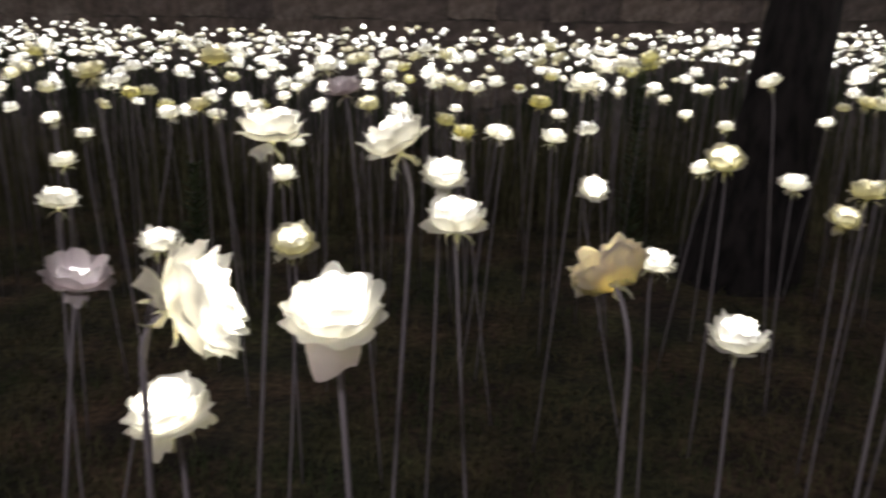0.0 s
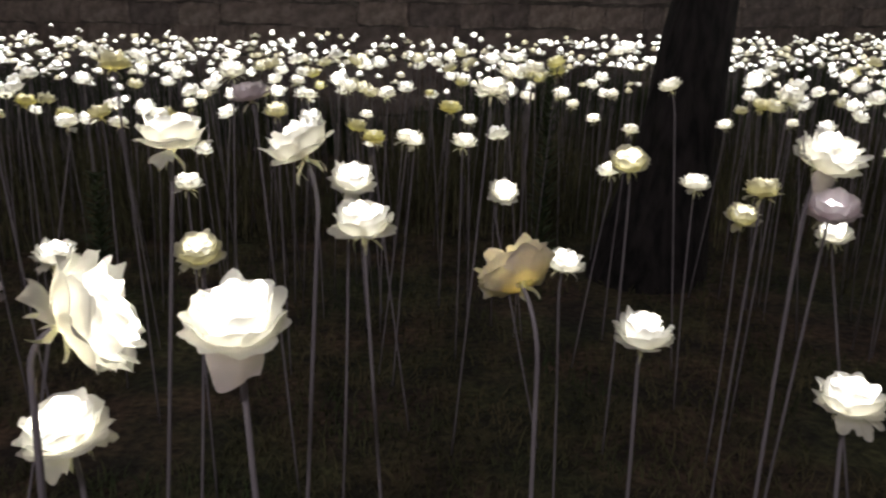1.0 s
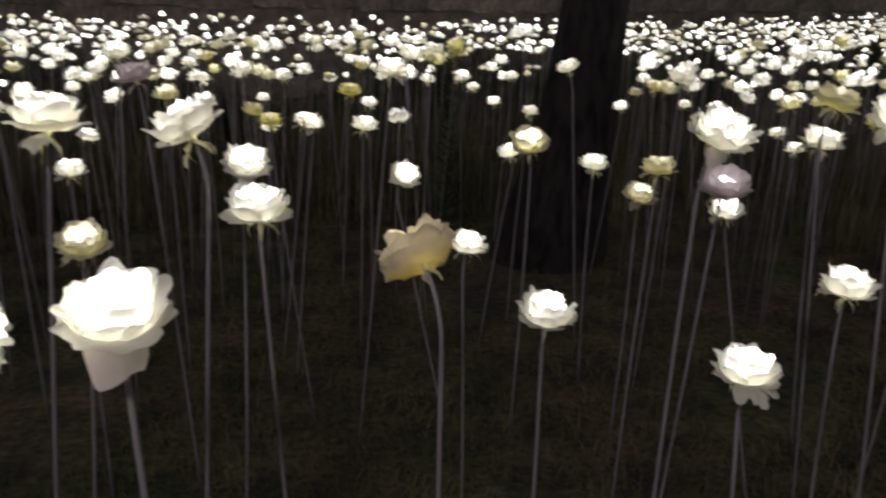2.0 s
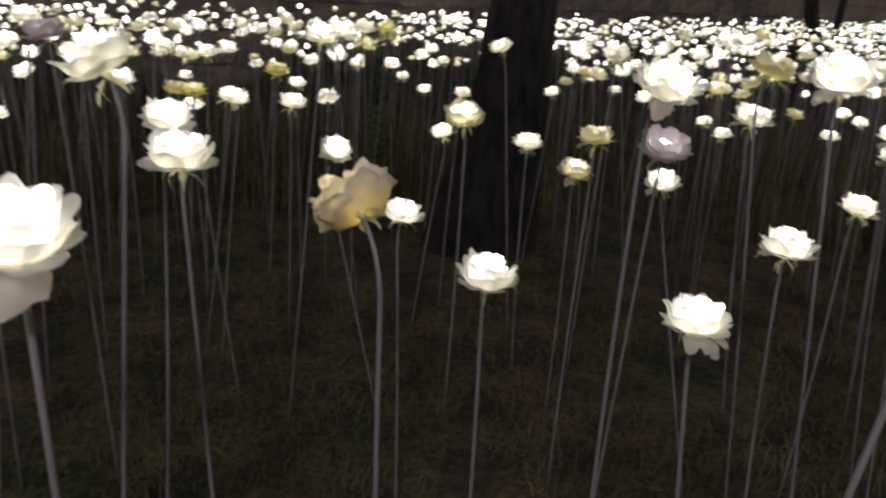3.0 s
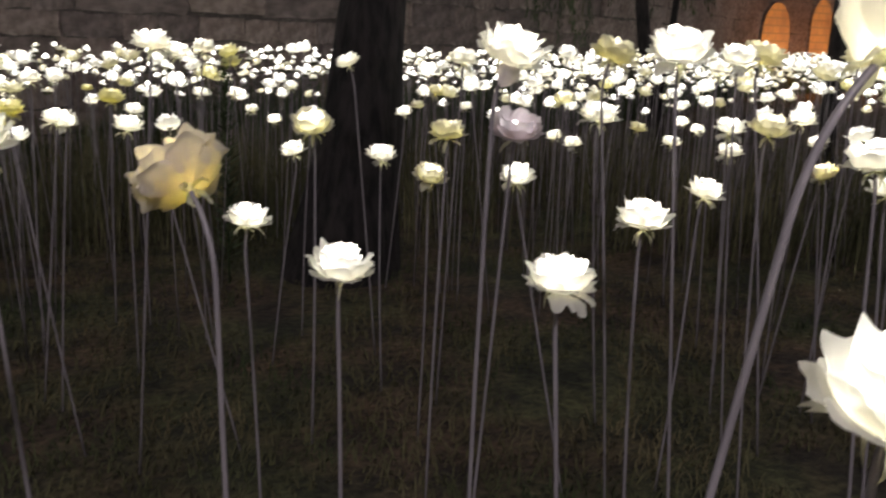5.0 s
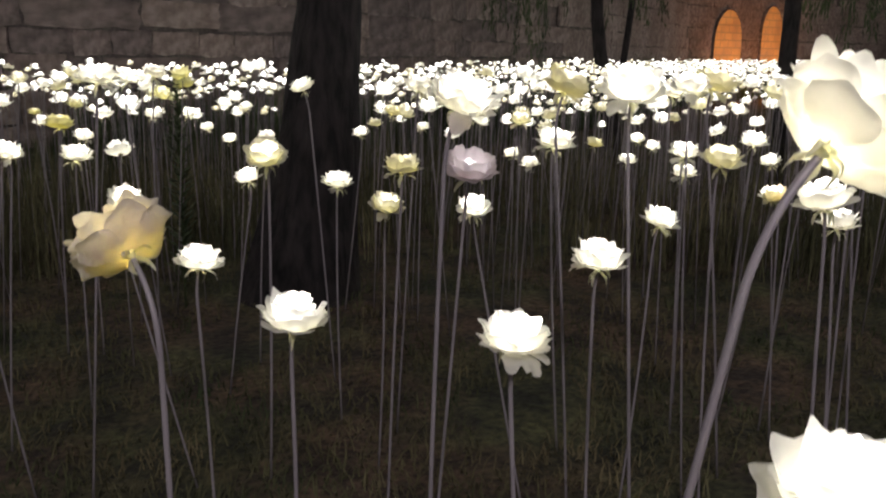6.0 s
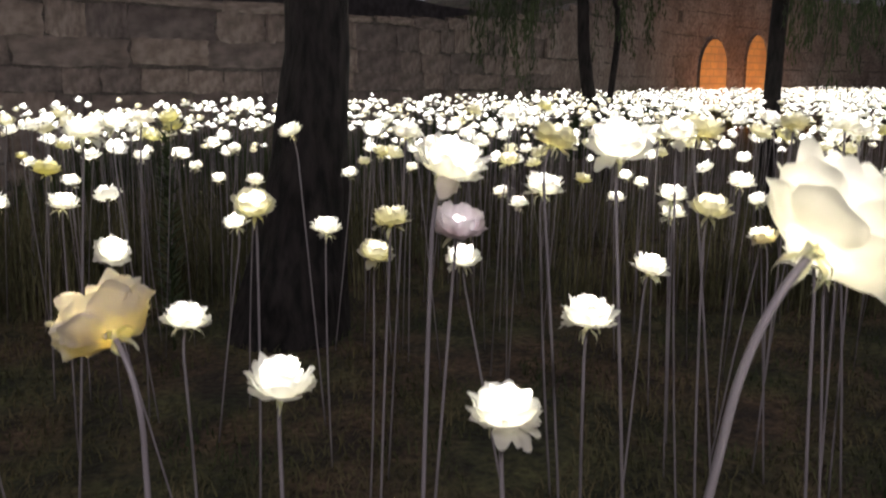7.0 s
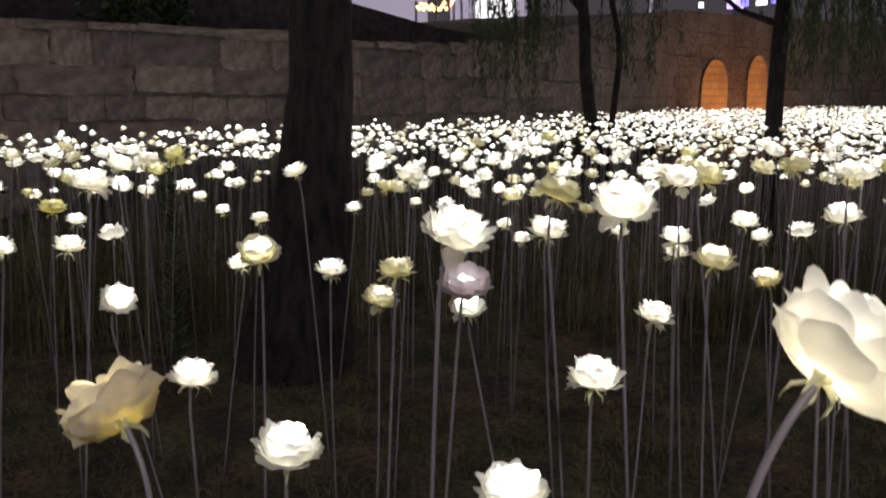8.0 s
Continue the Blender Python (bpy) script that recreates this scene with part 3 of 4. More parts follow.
def leafy_strands(thing, spots, length, leaves, seed):
    """Hanging willow twigs with narrow leaves, as one crown."""
    rnd, bm = random.Random(seed), bmesh.new()
    for x, y, z in spots:
        n, ln, sway = leaves, length * rnd.uniform(0.55, 1.1), rnd.uniform(-0.12, 0.12)
        for i in range(n):
            s = i / n
            c = Vector((x + sway * s + rnd.uniform(-0.03, 0.03), y + rnd.uniform(-0.05, 0.05), z - ln * s))
            a, l = rnd.uniform(0, 6.28), rnd.uniform(0.05, 0.10)
            out = Vector((math.cos(a) * 0.3, math.sin(a) * 0.3, -0.95)) * l
            w = Vector((-math.sin(a), math.cos(a), 0)) * 0.006
            bm.faces.new([bm.verts.new(p) for p in (c, c + out * 0.5 + w, c + out, c + out * 0.5 - w)])
        tube(bm, [Vector((x, y, z)), Vector((x + sway * 0.5, y, z - ln * 0.5)), Vector((x + sway, y, z - ln))], [0.006, 0.004, 0.002], 3)
    ob = part("crown", bm, LEAF, thing, "hanging dark green willow twigs", False)
    return ob


tree = trunk_tree("tree", 1.18, 3.44, [(-0.10, 0.0, -0.1), (-0.103, 0.0, 0.02), (-0.085, 0, 0.12), (-0.048, 0, 0.35), (0.010, 0, 0.75), (0.050, 0, 1.15), (0.062, 0, 2.0), (0.075, 0.02, 2.8), (0.11, 0.05, 3.6)],
                  [0.29, 0.255, 0.230, 0.190, 0.152, 0.129, 0.126, 0.12, 0.09], "thick dark tree trunk with furrowed bark, standing among the roses", 20, 0.03)
limb(tree, [(0.05, 0, 2.6), (-0.4, 0.2, 3.2), (-0.9, 0.3, 4.0)], [0.06, 0.045, 0.02])
limb(tree, [(0.06, 0, 2.9), (0.5, -0.1, 3.5), (0.9, 0.1, 4.3)], [0.06, 0.045, 0.02])
p = polar(54.0, 8.2)
willow = trunk_tree("willow", p.x, p.y, [(0.26, 0, -0.1), (0.21, 0, 0.3), (0.10, 0, 0.75), (0.03, 0, 1.0), (-0.03, 0, 1.37), (-0.045, 0, 1.7), (-0.09, 0, 2.1), (-0.12, 0, 2.6), (-0.05, 0, 3.4)], [0.095, 0.085, 0.072, 0.066, 0.060, 0.055, 0.05, 0.042, 0.03], "slim dark willow with hanging twigs", 10)
limb(willow, [(0.10, -0.15, -0.1), (0.14, -0.15, 0.6), (0.20, -0.15, 1.0), (0.26, -0.14, 1.45), (0.24, -0.14, 1.7), (0.16, -0.12, 2.0), (0.10, -0.1, 2.8)], [0.036, 0.034, 0.032, 0.032, 0.028, 0.026, 0.015])
limb(willow, [(-0.07, 0, 1.9), (-0.4, 0.3, 2.4), (-0.9, 0.5, 2.6)], [0.03, 0.022, 0.01])
rnd = random.Random(3)
leafy_strands(willow, [(rnd.choice((-0.75, -0.62, -0.4, -0.1)) + rnd.gauss(0, 0.06), rnd.uniform(0.1, 0.9), rnd.uniform(2.1, 2.8)) for _ in range(40)] + [(rnd.uniform(0.2, 0.7), rnd.uniform(-0.6, 0.1), rnd.uniform(2.1, 2.6)) for _ in range(10)], 1.25, 84, 5)
p = polar(42.2, 6.6)
thin_tree = trunk_tree("tree", p.x, p.y, [(0, 0, -0.1), (0, 0, 0.4), (-0.01, 0, 0.9), (0, 0, 1.5), (0.03, 0, 2.2), (0.0, 0, 3.2)], [0.075, 0.066, 0.06, 0.056, 0.05, 0.03], "slim dark tree trunk with drooping leafy twigs", 10)
limb(thin_tree, [(0, 0, 1.62), (-0.25, 0.15, 1.72), (-0.5, 0.3, 1.95)], [0.026, 0.02, 0.008])
leafy_strands(thin_tree, [(rnd.uniform(-0.25, 1.1), rnd.uniform(-0.9, 0.3), rnd.uniform(1.9, 2.6)) for _ in range(80)], 0.9, 70, 6)

# ---- the roses close to the path ----
led_rose(0.491, 0.388, 0.782, 0.088, tilt=16, heading=274, sag=2)
led_rose(0.564, 0.470, 0.963, 0.093, foot=(0.391, 0.551), tilt=48, heading=354, cup=1, tone='bright', bend=0.052)
led_rose(-0.058, 0.646, 0.884, 0.085, foot=(-0.038, 0.646), tilt=12, heading=269, hanging=1)
led_rose(-0.145, 0.608, 0.902, 0.100, foot=(-0.245, 0.613), tilt=74, heading=14, cup=1, tone='bright', sag=1, bend=0.026)
led_rose(-0.255, 0.754, 0.730, 0.085, foot=(-0.235, 0.754), tilt=14, heading=230, tone='bright', sag=2)
led_rose(0.547, 0.812, 0.727, 0.074, foot=(0.565, 0.800), tilt=6, heading=354, sag=4)
led_rose(0.200, 0.955, 0.829, 0.093, foot=(0.234, 0.931), tilt=54, heading=112, tone='dusky', cup=1)
led_rose(-0.057, 1.023, 0.963, 0.085, foot=(-0.095, 1.023), tilt=25, heading=179, tone='white')
led_rose(0.018, 1.061, 0.856, 0.081, foot=(0.056, 1.060), tilt=8, heading=269)
led_rose(-0.403, 0.888, 0.824, 0.074, foot=(-0.545, 0.877), tilt=15, heading=344, tone='pale')
led_rose(0.607, 1.041, 0.952, 0.086, foot=(0.566, 1.061), tilt=24, heading=304, tone='white', hanging=1, cup=1)
led_rose(0.418, 1.143, 0.668, 0.087, foot=(0.405, 1.149), tilt=8, heading=334)
led_rose(-0.244, 1.153, 0.954, 0.096, foot=(-0.334, 1.155), tilt=8, heading=89)
led_rose(0.845, 1.080, 0.717, 0.079, foot=(0.859, 1.073), tilt=6, heading=334)
led_rose(-0.016, 1.328, 0.858, 0.073, foot=(-0.064, 1.329), tilt=20, heading=299)
led_rose(1.094, 0.923, 0.813, 0.080, foot=(1.147, 0.897), tilt=10, heading=154)
led_rose(0.728, 1.254, 0.831, 0.080, foot=(0.668, 1.284), tilt=22, heading=262, tone='pale')
led_rose(-0.267, 1.330, 0.737, 0.079, foot=(-0.323, 1.331), tilt=14, heading=269, tone='cream')
led_rose(0.937, 1.144, 0.952, 0.097, foot=(0.985, 1.121), tilt=14, heading=254)
led_rose(-0.498, 1.334, 0.731, 0.071, foot=(-0.678, 1.338), tilt=5, heading=359)
led_rose(0.361, 1.491, 0.668, 0.074, foot=(0.363, 1.490), tilt=12, heading=334, tone='white')
led_rose(1.306, 1.063, 0.737, 0.066, foot=(1.344, 1.045), tilt=6, heading=334)
led_rose(-0.690, 1.378, 0.788, 0.073, foot=(-0.724, 1.376))
led_rose(0.989, 1.390, 0.943, 0.079, foot=(1.026, 1.372), tilt=25, heading=354, tone='cream')
led_rose(0.740, 1.549, 0.795, 0.072, foot=(0.710, 1.564), tilt=8, heading=64, tone='cream')
led_rose(1.255, 1.279, 0.817, 0.075, foot=(1.272, 1.271), tone='cream')
led_rose(0.896, 1.562, 0.705, 0.068, foot=(1.012, 1.506))
led_rose(-0.256, 1.756, 0.950, 0.081, foot=(-0.189, 1.755), tilt=12, heading=179, tone='pale')
led_rose(1.262, 1.440, 0.675, 0.079, foot=(1.214, 1.463), tilt=15, heading=334)
led_rose(-0.394, 1.757, 0.762, 0.066, foot=(-0.383, 1.757))
led_rose(0.256, 1.907, 0.948, 0.076, foot=(0.174, 1.947), tilt=5, heading=334)
led_rose(0.585, 1.940, 0.777, 0.093, foot=(0.569, 1.948), tilt=20, heading=244, tone='cream')
led_rose(0.839, 1.867, 0.663, 0.079, foot=(0.816, 1.878), tone='cream')
led_rose(1.392, 1.527, 0.938, 0.083, tilt=10, heading=244)
led_rose(0.302, 2.027, 0.685, 0.075, foot=(0.408, 1.976), tilt=40, heading=304)
led_rose(1.656, 1.330, 0.956, 0.065)
led_rose(1.475, 1.544, 0.942, 0.093, foot=(1.551, 1.507), tilt=18, heading=334, tone='cream')
led_rose(-0.021, 2.109, 0.805, 0.063, foot=(0.067, 2.082), tone='amber')
led_rose(1.242, 1.805, 0.799, 0.096, foot=(1.275, 1.789))
led_rose(-0.918, 1.826, 0.768, 0.064)
led_rose(-0.865, 1.889, 0.964, 0.071, foot=(-0.796, 1.894), tone='cream')
led_rose(0.981, 2.013, 0.921, 0.076)
led_rose(-0.641, 2.089, 0.986, 0.081, tone='cream')
led_rose(1.816, 1.455, 0.841, 0.085)
led_rose(1.862, 1.451, 0.934, 0.071)
led_rose(1.591, 1.754, 0.765, 0.076, foot=(1.608, 1.746))
led_rose(0.836, 2.204, 0.669, 0.082, foot=(0.835, 2.204))
led_rose(-0.402, 2.282, 0.953, 0.075)
led_rose(0.080, 2.403, 0.751, 0.060)
led_rose(1.820, 1.678, 0.654, 0.063)
led_rose(0.060, 2.425, 0.757, 0.077, foot=(-0.036, 2.454))
led_rose(1.755, 1.604, 0.671, 0.066, tilt=14, heading=150, tone='dusky', cup=1)
led_rose(1.894, 1.663, 0.938, 0.078, tone='cream')
led_rose(-0.835, 2.254, 0.821, 0.069, foot=(-1.013, 2.258))
led_rose(-0.318, 2.452, 0.829, 0.072, foot=(-0.310, 2.452), tone='cream')
led_rose(0.658, 2.454, 0.657, 0.075, foot=(0.584, 2.490))
led_rose(0.230, 2.534, 0.728, 0.083, foot=(0.211, 2.543))
led_rose(-0.789, 2.361, 0.833, 0.072, foot=(-0.792, 2.361), tone='cream')
led_rose(-1.071, 2.231, 0.764, 0.053)
led_rose(1.911, 1.837, 0.772, 0.077)
led_rose(1.791, 1.970, 0.674, 0.074)
led_rose(0.835, 2.511, 0.905, 0.071, foot=(0.908, 2.475), tilt=20, heading=154, tone='white', cup=1)
led_rose(1.805, 2.055, 0.894, 0.075)
led_rose(0.462, 2.718, 0.934, 0.072)
led_rose(0.389, 2.743, 0.921, 0.081, foot=(0.453, 2.711))
led_rose(0.787, 2.739, 0.737, 0.060)
led_rose(-1.270, 2.429, 0.776, 0.061)
led_rose(-0.843, 2.655, 0.764, 0.063)
led_rose(-0.015, 2.864, 0.838, 0.068)
led_rose(2.196, 2.040, 0.679, 0.067)
led_rose(-0.088, 2.946, 0.756, 0.051)
led_rose(1.637, 2.553, 0.637, 0.069, foot=(1.612, 2.564))
led_rose(1.610, 2.578, 0.783, 0.076, tone='cream')
led_rose(0.272, 2.989, 0.734, 0.063)
led_rose(-0.288, 2.970, 0.820, 0.059)
led_rose(0.207, 3.040, 0.771, 0.088, foot=(0.169, 3.058), tilt=10, heading=64, tone='amber')
led_rose(-0.159, 3.077, 0.842, 0.069)
led_rose(-0.701, 2.970, 0.787, 0.055)
led_rose(-1.176, 2.782, 0.817, 0.073, foot=(-1.191, 2.783), tone='amber')
led_rose(-0.809, 2.962, 0.751, 0.079)
led_rose(-0.342, 3.086, 0.859, 0.061)
led_rose(1.395, 2.899, 0.737, 0.053)
led_rose(-0.684, 3.080, 0.807, 0.053)
led_rose(2.080, 2.595, 0.623, 0.070)
led_rose(1.226, 3.087, 0.706, 0.063)
led_rose(1.343, 3.050, 0.783, 0.076, tone='cream')
led_rose(0.871, 3.394, 0.787, 0.061)
led_rose(0.141, 3.517, 0.774, 0.045, tone='amber')
led_rose(1.878, 3.086, 0.601, 0.069)
led_rose(2.344, 2.875, 0.664, 0.065)
led_rose(2.400, 2.841, 0.635, 0.065)
led_rose(0.562, 3.648, 0.748, 0.072)
led_rose(0.736, 3.902, 0.734, 0.078)
led_rose(2.488, 3.358, 0.594, 0.085, tone='cream')
led_rose(0.950, 4.106, 0.596, 0.074)
led_rose(0.952, 4.676, 0.603, 0.078)

# ---- the field of roses beyond ----
CENTRE = Vector((0.14, 0.12))
field = random.Random(21)
TRUNKS = [(Vector((1.12, 3.44)), 0.27), (polar(54.0, 8.2), 0.1), (polar(42.2, 6.6), 0.1)]
wall_dirs = []
for i in range(int(WALL_LENGTH / 0.2)):
    q = wall_at(i * 0.2)[0] - CENTRE
    wall_dirs.append((math.degrees(math.atan2(q.y, q.x)), q.length))


def wall_reach(deg):
    return min(wall_dirs, key=lambda w: abs(w[0] - deg))[1]


spots = []
gap = 0.132
for iy in range(int(22 / gap)):
    for ix in range(int(38 / gap)):
        q = Vector((-9 + ix * gap + field.uniform(-0.07, 0.07), 0.2 + iy * gap + field.uniform(-0.07, 0.07))) - CENTRE
        r, deg = q.length, math.degrees(math.atan2(q.y, q.x))
        inside = 29 < deg < 129
        if not -8 < deg < 188 or r < (2.75 if inside else 0.9) or r > (26 if 22 < deg < 136 else 9):
            continue
        if field.random() > min(0.92 if r > 9 else 1.0, 0.11 + 0.30 * max(0, r - 2.9)):
            continue
        if (10 < deg < 150 and r > wall_reach(deg) - 0.35) or any((q + CENTRE - c).length < k for c, k in TRUNKS) or (69.5 < deg < 76 and r < 3.4):
            continue
        spots.append((r + (0 if inside else 4), q + CENTRE, field.triangular(0.58, 0.93, 0.82)))
spots.sort(key=lambda s: s[0])


def small_flower(seed, tone):
    """A flower further off: lit heart, a ring of petals, sepals, all in one mesh."""
    rnd, bm = random.Random(seed), bmesh.new()
    for k in range(4):
        bowl_petal(bm, 1.571 * k, 0.50, rnd.uniform(0.82, 0.98), 0.95, rnd, 6, 4, 0.5, 0.03, slot=0)
    for k in range(5):
        bowl_petal(bm, 1.257 * k + 0.3, 0.74, rnd.uniform(0.68, 0.86), 0.80, rnd, 6, 4, 0.48, 0.08, slot=1)
        bowl_petal(bm, 1.257 * k + 0.9, rnd.uniform(0.85, 1.0), rnd.uniform(0.36, 0.58), 0.72, rnd, 6, 5, 0.62, 0.12, 1.3, slot=1)
    for k in range(4):
        petal_sheet(bm, 1.57 * k + 0.4, 0.62, 0.0, rnd.uniform(0.2, 0.5), 0.16, rnd, 2, 4, 0.1, 2, point=0.6)
    bmesh.ops.create_icosphere(bm, subdivisions=2, radius=0.26, matrix=Matrix.Translation((0, 0, 0.44)))
    for v in bm.verts:
        v.co.z *= 1.18
    # calyx cone, opaque so that the heart's light stays above it
    tip = bm.verts.new((0, 0, -0.12))
    ring = [bm.verts.new((0.30 * math.cos(a), 0.30 * math.sin(a), 0.05)) for a in [0.785 * k for k in range(8)]]
    for k in range(8):
        bm.faces.new((tip, ring[(k + 1) % 8], ring[k])).material_index = 3
    return keep_mesh("small_flower", bm, [HEART_GLOW[tone], PETAL[tone], SEPAL, CALYX])


SMALL = [(small_flower(60 + i, t), t) for i, t in enumerate(("white", "white", "white", "white", "cream", "white", "white", "cream", "white", "amber"))]
bm = bmesh.new()
tube(bm, [Vector((0, 0, -0.02)), Vector((0.006, 0.004, 0.5)), Vector((0, 0, 1))], [0.0023, 0.0022, 0.0021], 6)
STRAIGHT = keep_mesh("straight_stem", bm, [STEM])
NEAR = 205
for r, q, h in spots[:NEAR]:
    me, tone = SMALL[field.randrange(len(SMALL))]
    thing = tagged(new("led_rose"), WORDS[tone], "rose lamp", "lamp roses in the lawn")
    lean = Vector((field.uniform(-0.08, 0.08), field.uniform(-0.08, 0.08)))
    thing.location = (q.x - lean.x, q.y - lean.y, 0)
    top = Vector((lean.x, lean.y, h))
    shared("stem", STRAIGHT, thing, top.to_track_quat("Z", "Y").to_matrix().to_4x4() @ Matrix.Diagonal((1, 1, top.length, 1)))
    shared("flower", me, thing, Matrix.Translation(top) @ pose(0, 0, 0, field.uniform(-22, 22), field.uniform(-22, 22), field.uniform(0, 360)) @ Matrix.Scale(field.uniform(0.034, 0.044), 4))


def joined(name, meshes, rows, mats):
    """Copies of template meshes joined into one: rows of (template, 4x4 matrix)."""
    packs = []
    for me in meshes:
        me.calc_loop_triangles()
        co, tri, mi = np.empty(len(me.vertices) * 3), np.empty(len(me.loop_triangles) * 3, int), np.empty(len(me.loop_triangles), int)
        me.vertices.foreach_get("co", co), me.loop_triangles.foreach_get("vertices", tri), me.loop_triangles.foreach_get("material_index", mi)
        packs.append((co.reshape(-1, 3), tri.reshape(-1, 3), mi))
    cos, tris, mis, n = [], [], [], 0
    for k, m in rows:
        co, tri, mi = packs[k]
        a = np.array(m)
        cos.append(co @ a[:3, :3].T + a[:3, 3])
        tris.append(tri + n)
        mis.append(mi)
        n += len(co)
    me = bpy.data.meshes.new(name)
    me.from_pydata(np.concatenate(cos), [], np.concatenate(tris))
    me.polygons.foreach_set("material_index", np.concatenate(mis))
    for m in mats:
        me.materials.append(m)
    return new(name, me)


def far_flower(seed):
    rnd, bm = random.Random(seed), bmesh.new()
    bmesh.ops.create_icosphere(bm, subdivisions=1, radius=0.45, matrix=Matrix.Translation((0, 0, 0.42)))
    for v in bm.verts:
        v.co *= rnd.uniform(0.8, 1.15)
        v.co.z *= 1.15
    for k in range(5):
        bowl_petal(bm, 1.257 * k, rnd.uniform(0.70, 0.92), rnd.uniform(0.45, 0.8), 0.68, rnd, 3, 2, 0.5, 0.03, slot=1)
    # wide opaque calyx cone, added to keep the heart's light off the stems
    tip = bm.verts.new((0, 0, -0.3))
    ring = [bm.verts.new((0.72 * math.cos(a), 0.72 * math.sin(a), 0.05)) for a in [1.047 * k for k in range(6)]]
    for k in range(6):
        bm.faces.new((tip, ring[(k + 1) % 6], ring[k])).material_index = 2
    return keep_mesh("far_flower", bm, [FIELD_GLOW, PETAL["white"], CALYX], False)


bm = bmesh.new()
tube(bm, [Vector((0, 0, -0.02)), Vector((0, 0, 1))], [0.00187, 0.00172], 4)
templates = [far_flower(80 + i) for i in range(6)] + [keep_mesh("far_stem", bm, [STEM], False)]
flowers, stems = [], []
for r, q, h in spots[NEAR:]:
    lean = Vector((field.uniform(-0.05, 0.05), field.uniform(-0.05, 0.05)))
    top = Vector((lean.x, lean.y, h))
    m = Matrix.Translation((q.x, q.y, h)) @ pose(0, 0, 0, field.uniform(-22, 22), field.uniform(-22, 22), field.uniform(0, 360)) @ Matrix.Scale(field.uniform(0.027, 0.038) if r < 7 else field.uniform(0.023, 0.031), 4)
    flowers.append((field.randrange(6), m))
    if r < 7.2:
        stems.append((6, Matrix.Translation((q.x - lean.x, q.y - lean.y, 0)) @ top.to_track_quat("Z", "Y").to_matrix().to_4x4() @ Matrix.Diagonal((1, 1, top.length, 1))))
tagged(joined("rose_field", templates, flowers, [FIELD_GLOW, PETAL["white"], CALYX]), "dense field of glowing white lamp roses before the wall", "rose field", kind="stuff")
tagged(joined("rose_stems", templates, stems, [STEM]), "grey plastic stems of the far roses", "rose stems", kind="stuff")

# ---- grass ----
grass = random.Random(9)
verts, faces = [], []
for _ in range(60000):
    r, a = 0.4 + 5.5 * grass.random() ** 1.2, radians(grass.uniform(25, 130))
    x, y = 0.12 + r * math.cos(a), 0.1 + r * math.sin(a)
    if noise.noise(Vector((x * 2.2, y * 2.2, 9))) < -0.25:
        continue
    z, h, b = lawn_height(x, y) - 0.004, grass.uniform(0.012, 0.05), grass.uniform(0, 6.28)
    w, lean = 0.0026, Vector((math.cos(b), math.sin(b), 0)) * h * grass.uniform(0.4, 1.6)
    s = Vector((-math.sin(b), math.cos(b), 0)) * w
    c, n = Vector((x, y, z)), len(verts)
    verts += [c - s, c + s, c + lean * 0.4 + Vector((0, 0, h * 0.7)) + s * 0.7, c + lean * 0.4 + Vector((0, 0, h * 0.7)) - s * 0.7, c + lean + Vector((0, 0, h))]
    faces += [(n, n + 1, n + 2, n + 3), (n + 3, n + 2, n + 4)]
me = bpy.data.meshes.new("grass")
me.from_pydata(verts, [], faces)
me.materials.append(BLADE)
tagged(new("grass", me), "short sparse dry grass on dark soil", "grass", kind="stuff")

# ---- tall grass among the far stems ----
verts, faces = [], []


def tall_blade(x, y, h):
    b, n = grass.uniform(0, 6.28), len(verts)
    lean, s = Vector((math.cos(b), math.sin(b), 0)) * h * grass.uniform(0.1, 0.45), Vector((-math.sin(b), math.cos(b), 0)) * 0.0042
    c = Vector((x, y, -0.01))
    verts.extend([c - s, c + s, c + lean * 0.35 + Vector((0, 0, h * 0.6)) + s * 0.8, c + lean * 0.35 + Vector((0, 0, h * 0.6)) - s * 0.8, c + lean + Vector((0, 0, h))])
    faces.extend([(n, n + 1, n + 2, n + 3), (n + 3, n + 2, n + 4)])


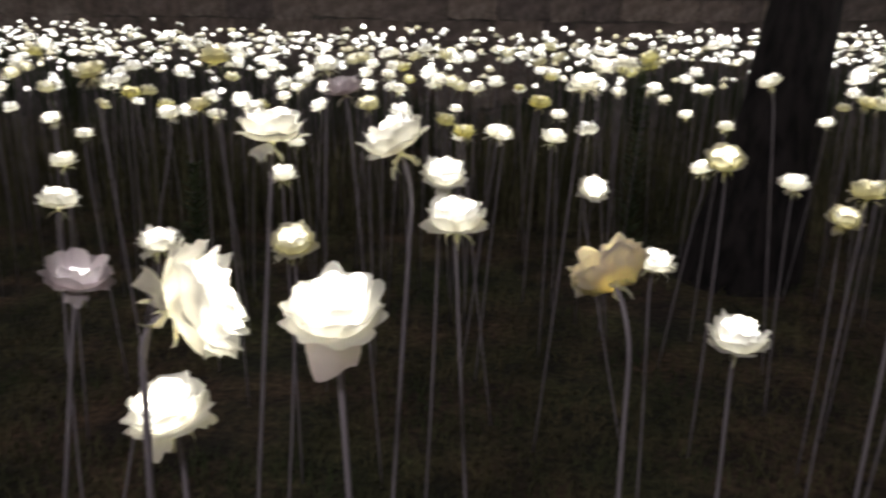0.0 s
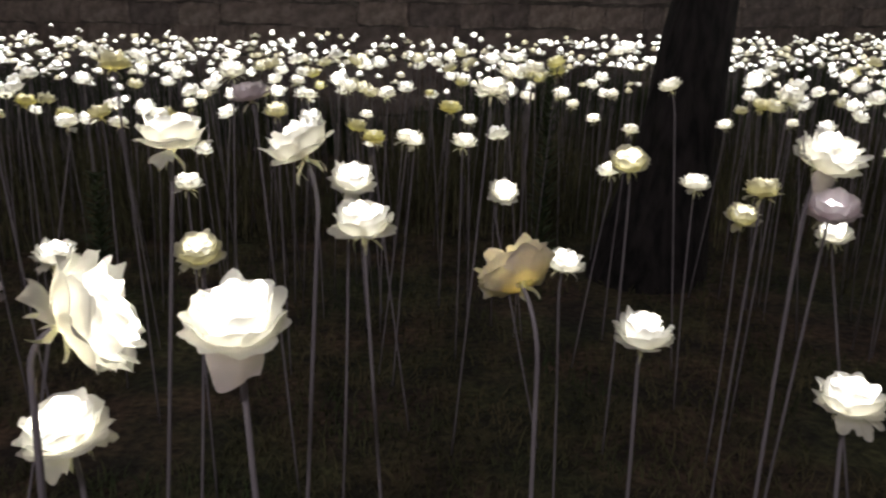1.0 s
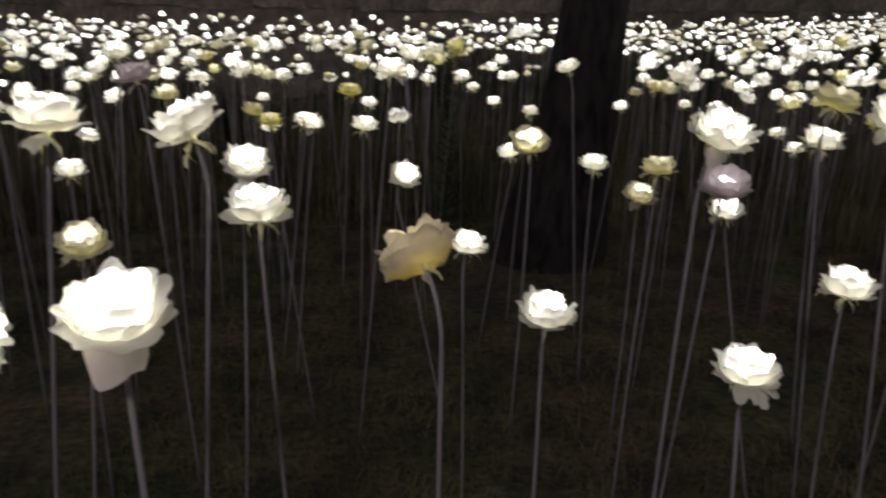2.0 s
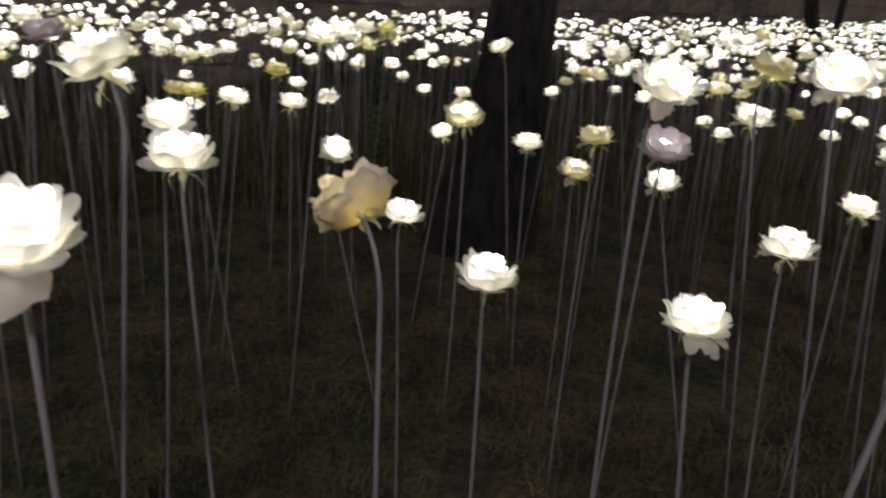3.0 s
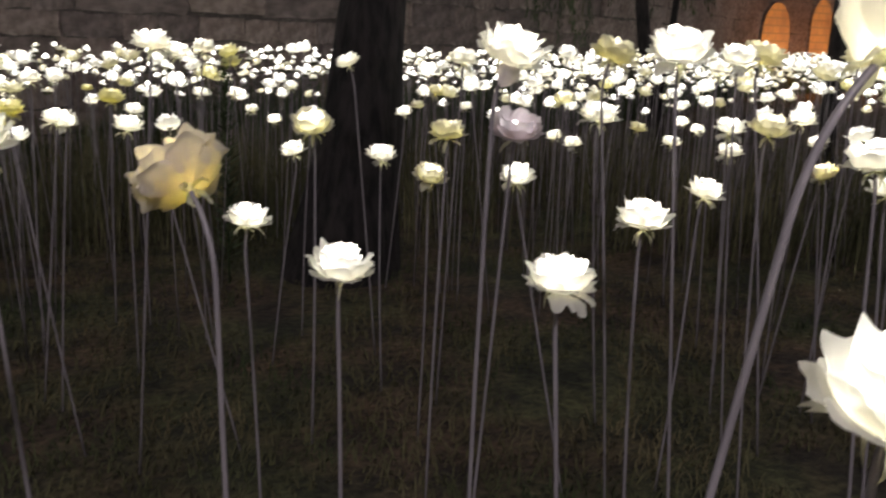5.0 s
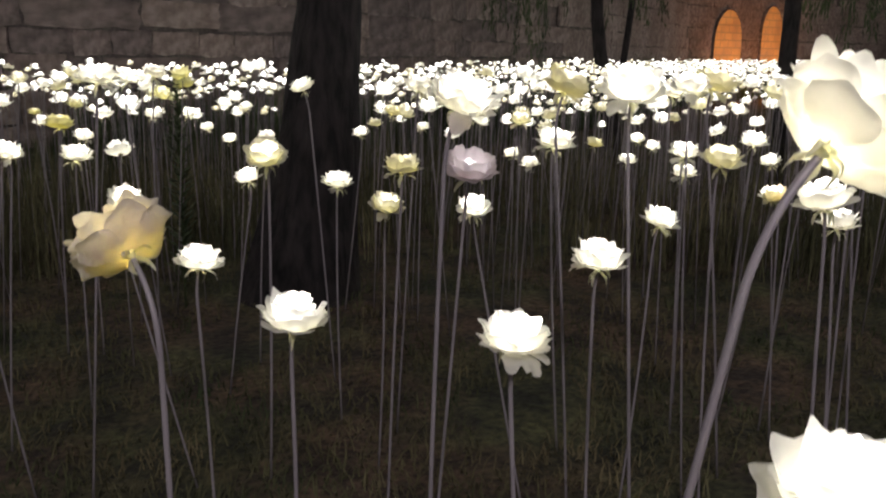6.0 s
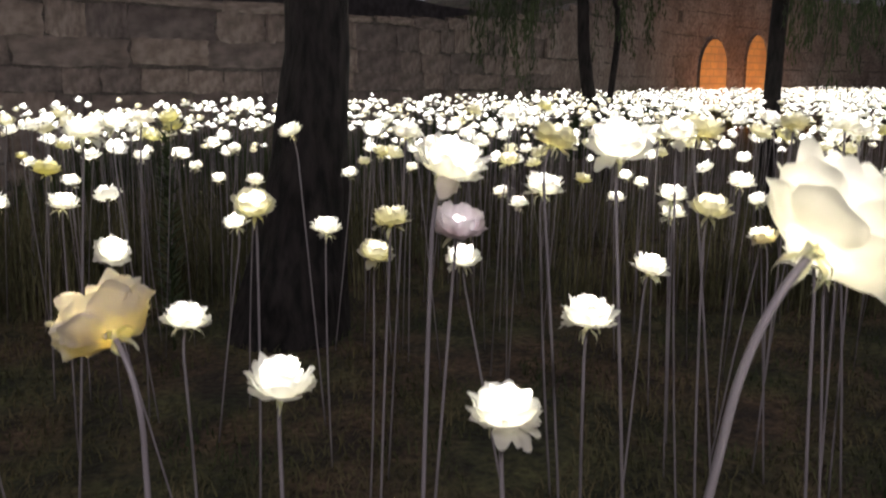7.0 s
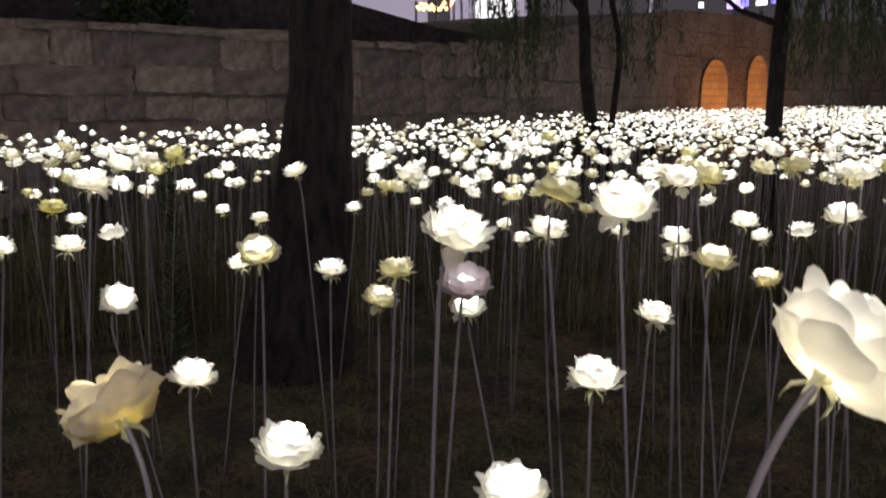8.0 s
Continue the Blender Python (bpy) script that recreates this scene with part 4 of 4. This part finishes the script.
for _ in range(15000):
    r, a = grass.uniform(3.9, 6.8), grass.uniform(35, 128)
    q = polar(a, r)
    if noise.noise(Vector((q.x * 0.9, q.y * 0.9, 4))) > grass.uniform(-0.35, 0.25):
        tall_blade(q.x, q.y, grass.uniform(0.15, 0.55) * min(1.0, (r - 2.2) / 1.8))
me = bpy.data.meshes.new("tall_grass")
me.from_pydata(verts, [], faces)
me.materials.append(TALL)
tagged(new("tall_grass", me), "dark tall grass among the rose stems", "tall grass", kind="stuff")

# ---- weeds along the foot of the wall ----
verts, faces = [], []
for _ in range(22000):
    p, d, h = wall_at(grass.uniform(4.0, 32.0))
    off = grass.uniform(0.06, 0.42)
    clump = 0.75 + 0.6 * noise.noise(Vector((p.x * 1.1, p.y * 1.1, 7)))
    tall_blade(p.x + d.y * off, p.y - d.x * off, grass.uniform(0.45, 1.12) * clump)
me = bpy.data.meshes.new("weeds")
me.from_pydata(verts, [], faces)
me.materials.append(LEAF)
tagged(new("weeds", me), "dark overgrown weeds along the foot of the wall", "weeds", kind="stuff")

# ---- blocks of the wall ----
BLOCKS = [keep_mesh("block", block_mesh(100 + i, 0.40 + 0.05 * (i % 3), 0.2), [STONE], False) for i in range(9)]
mason = random.Random(15)
rest = []
made = 0
course, z = 0, 0.0
while z < 3.2:
    ch = mason.uniform(0.18, 0.28)
    s = mason.uniform(0, 0.3)
    while s < WALL_LENGTH - 0.5:
        k = mason.randrange(9)
        w = mason.choice((0.24, 0.34, 0.42, 0.52, 0.62, 0.74)) * mason.uniform(0.8, 1.2)
        p, d, h = wall_at(s + w / 2)
        wob = 0.035 * noise.noise(Vector((s * 1.1, course * 0.7, 0)))
        top = min(ch, h - z - wob)
        if top > 0.06:
            turn = Matrix.Translation((p.x, p.y, z + wob + top / 2)) @ Matrix.Rotation(math.atan2(d.y, d.x) + mason.uniform(-0.012, 0.012), 4, "Z") @ Matrix.Rotation(mason.uniform(-0.022, 0.022), 4, "Y")
            m = turn @ Matrix.Diagonal(((w - 0.010) / (0.40 + 0.05 * (k % 3)), 1, (top - 0.009) / 0.2, 1))
            if made < 300 and 0.75 < z + top / 2 and -2.6 < p.x < 6.6:
                shared("block", BLOCKS[k], wall, m)
                made += 1
            else:
                rest.append((k, m))
        s += w
    z += ch
    course += 1
tagged(joined("wall_blocks", BLOCKS, rest, [STONE]), "rough grey ashlar blocks further along the wall", kind="stuff").parent = wall
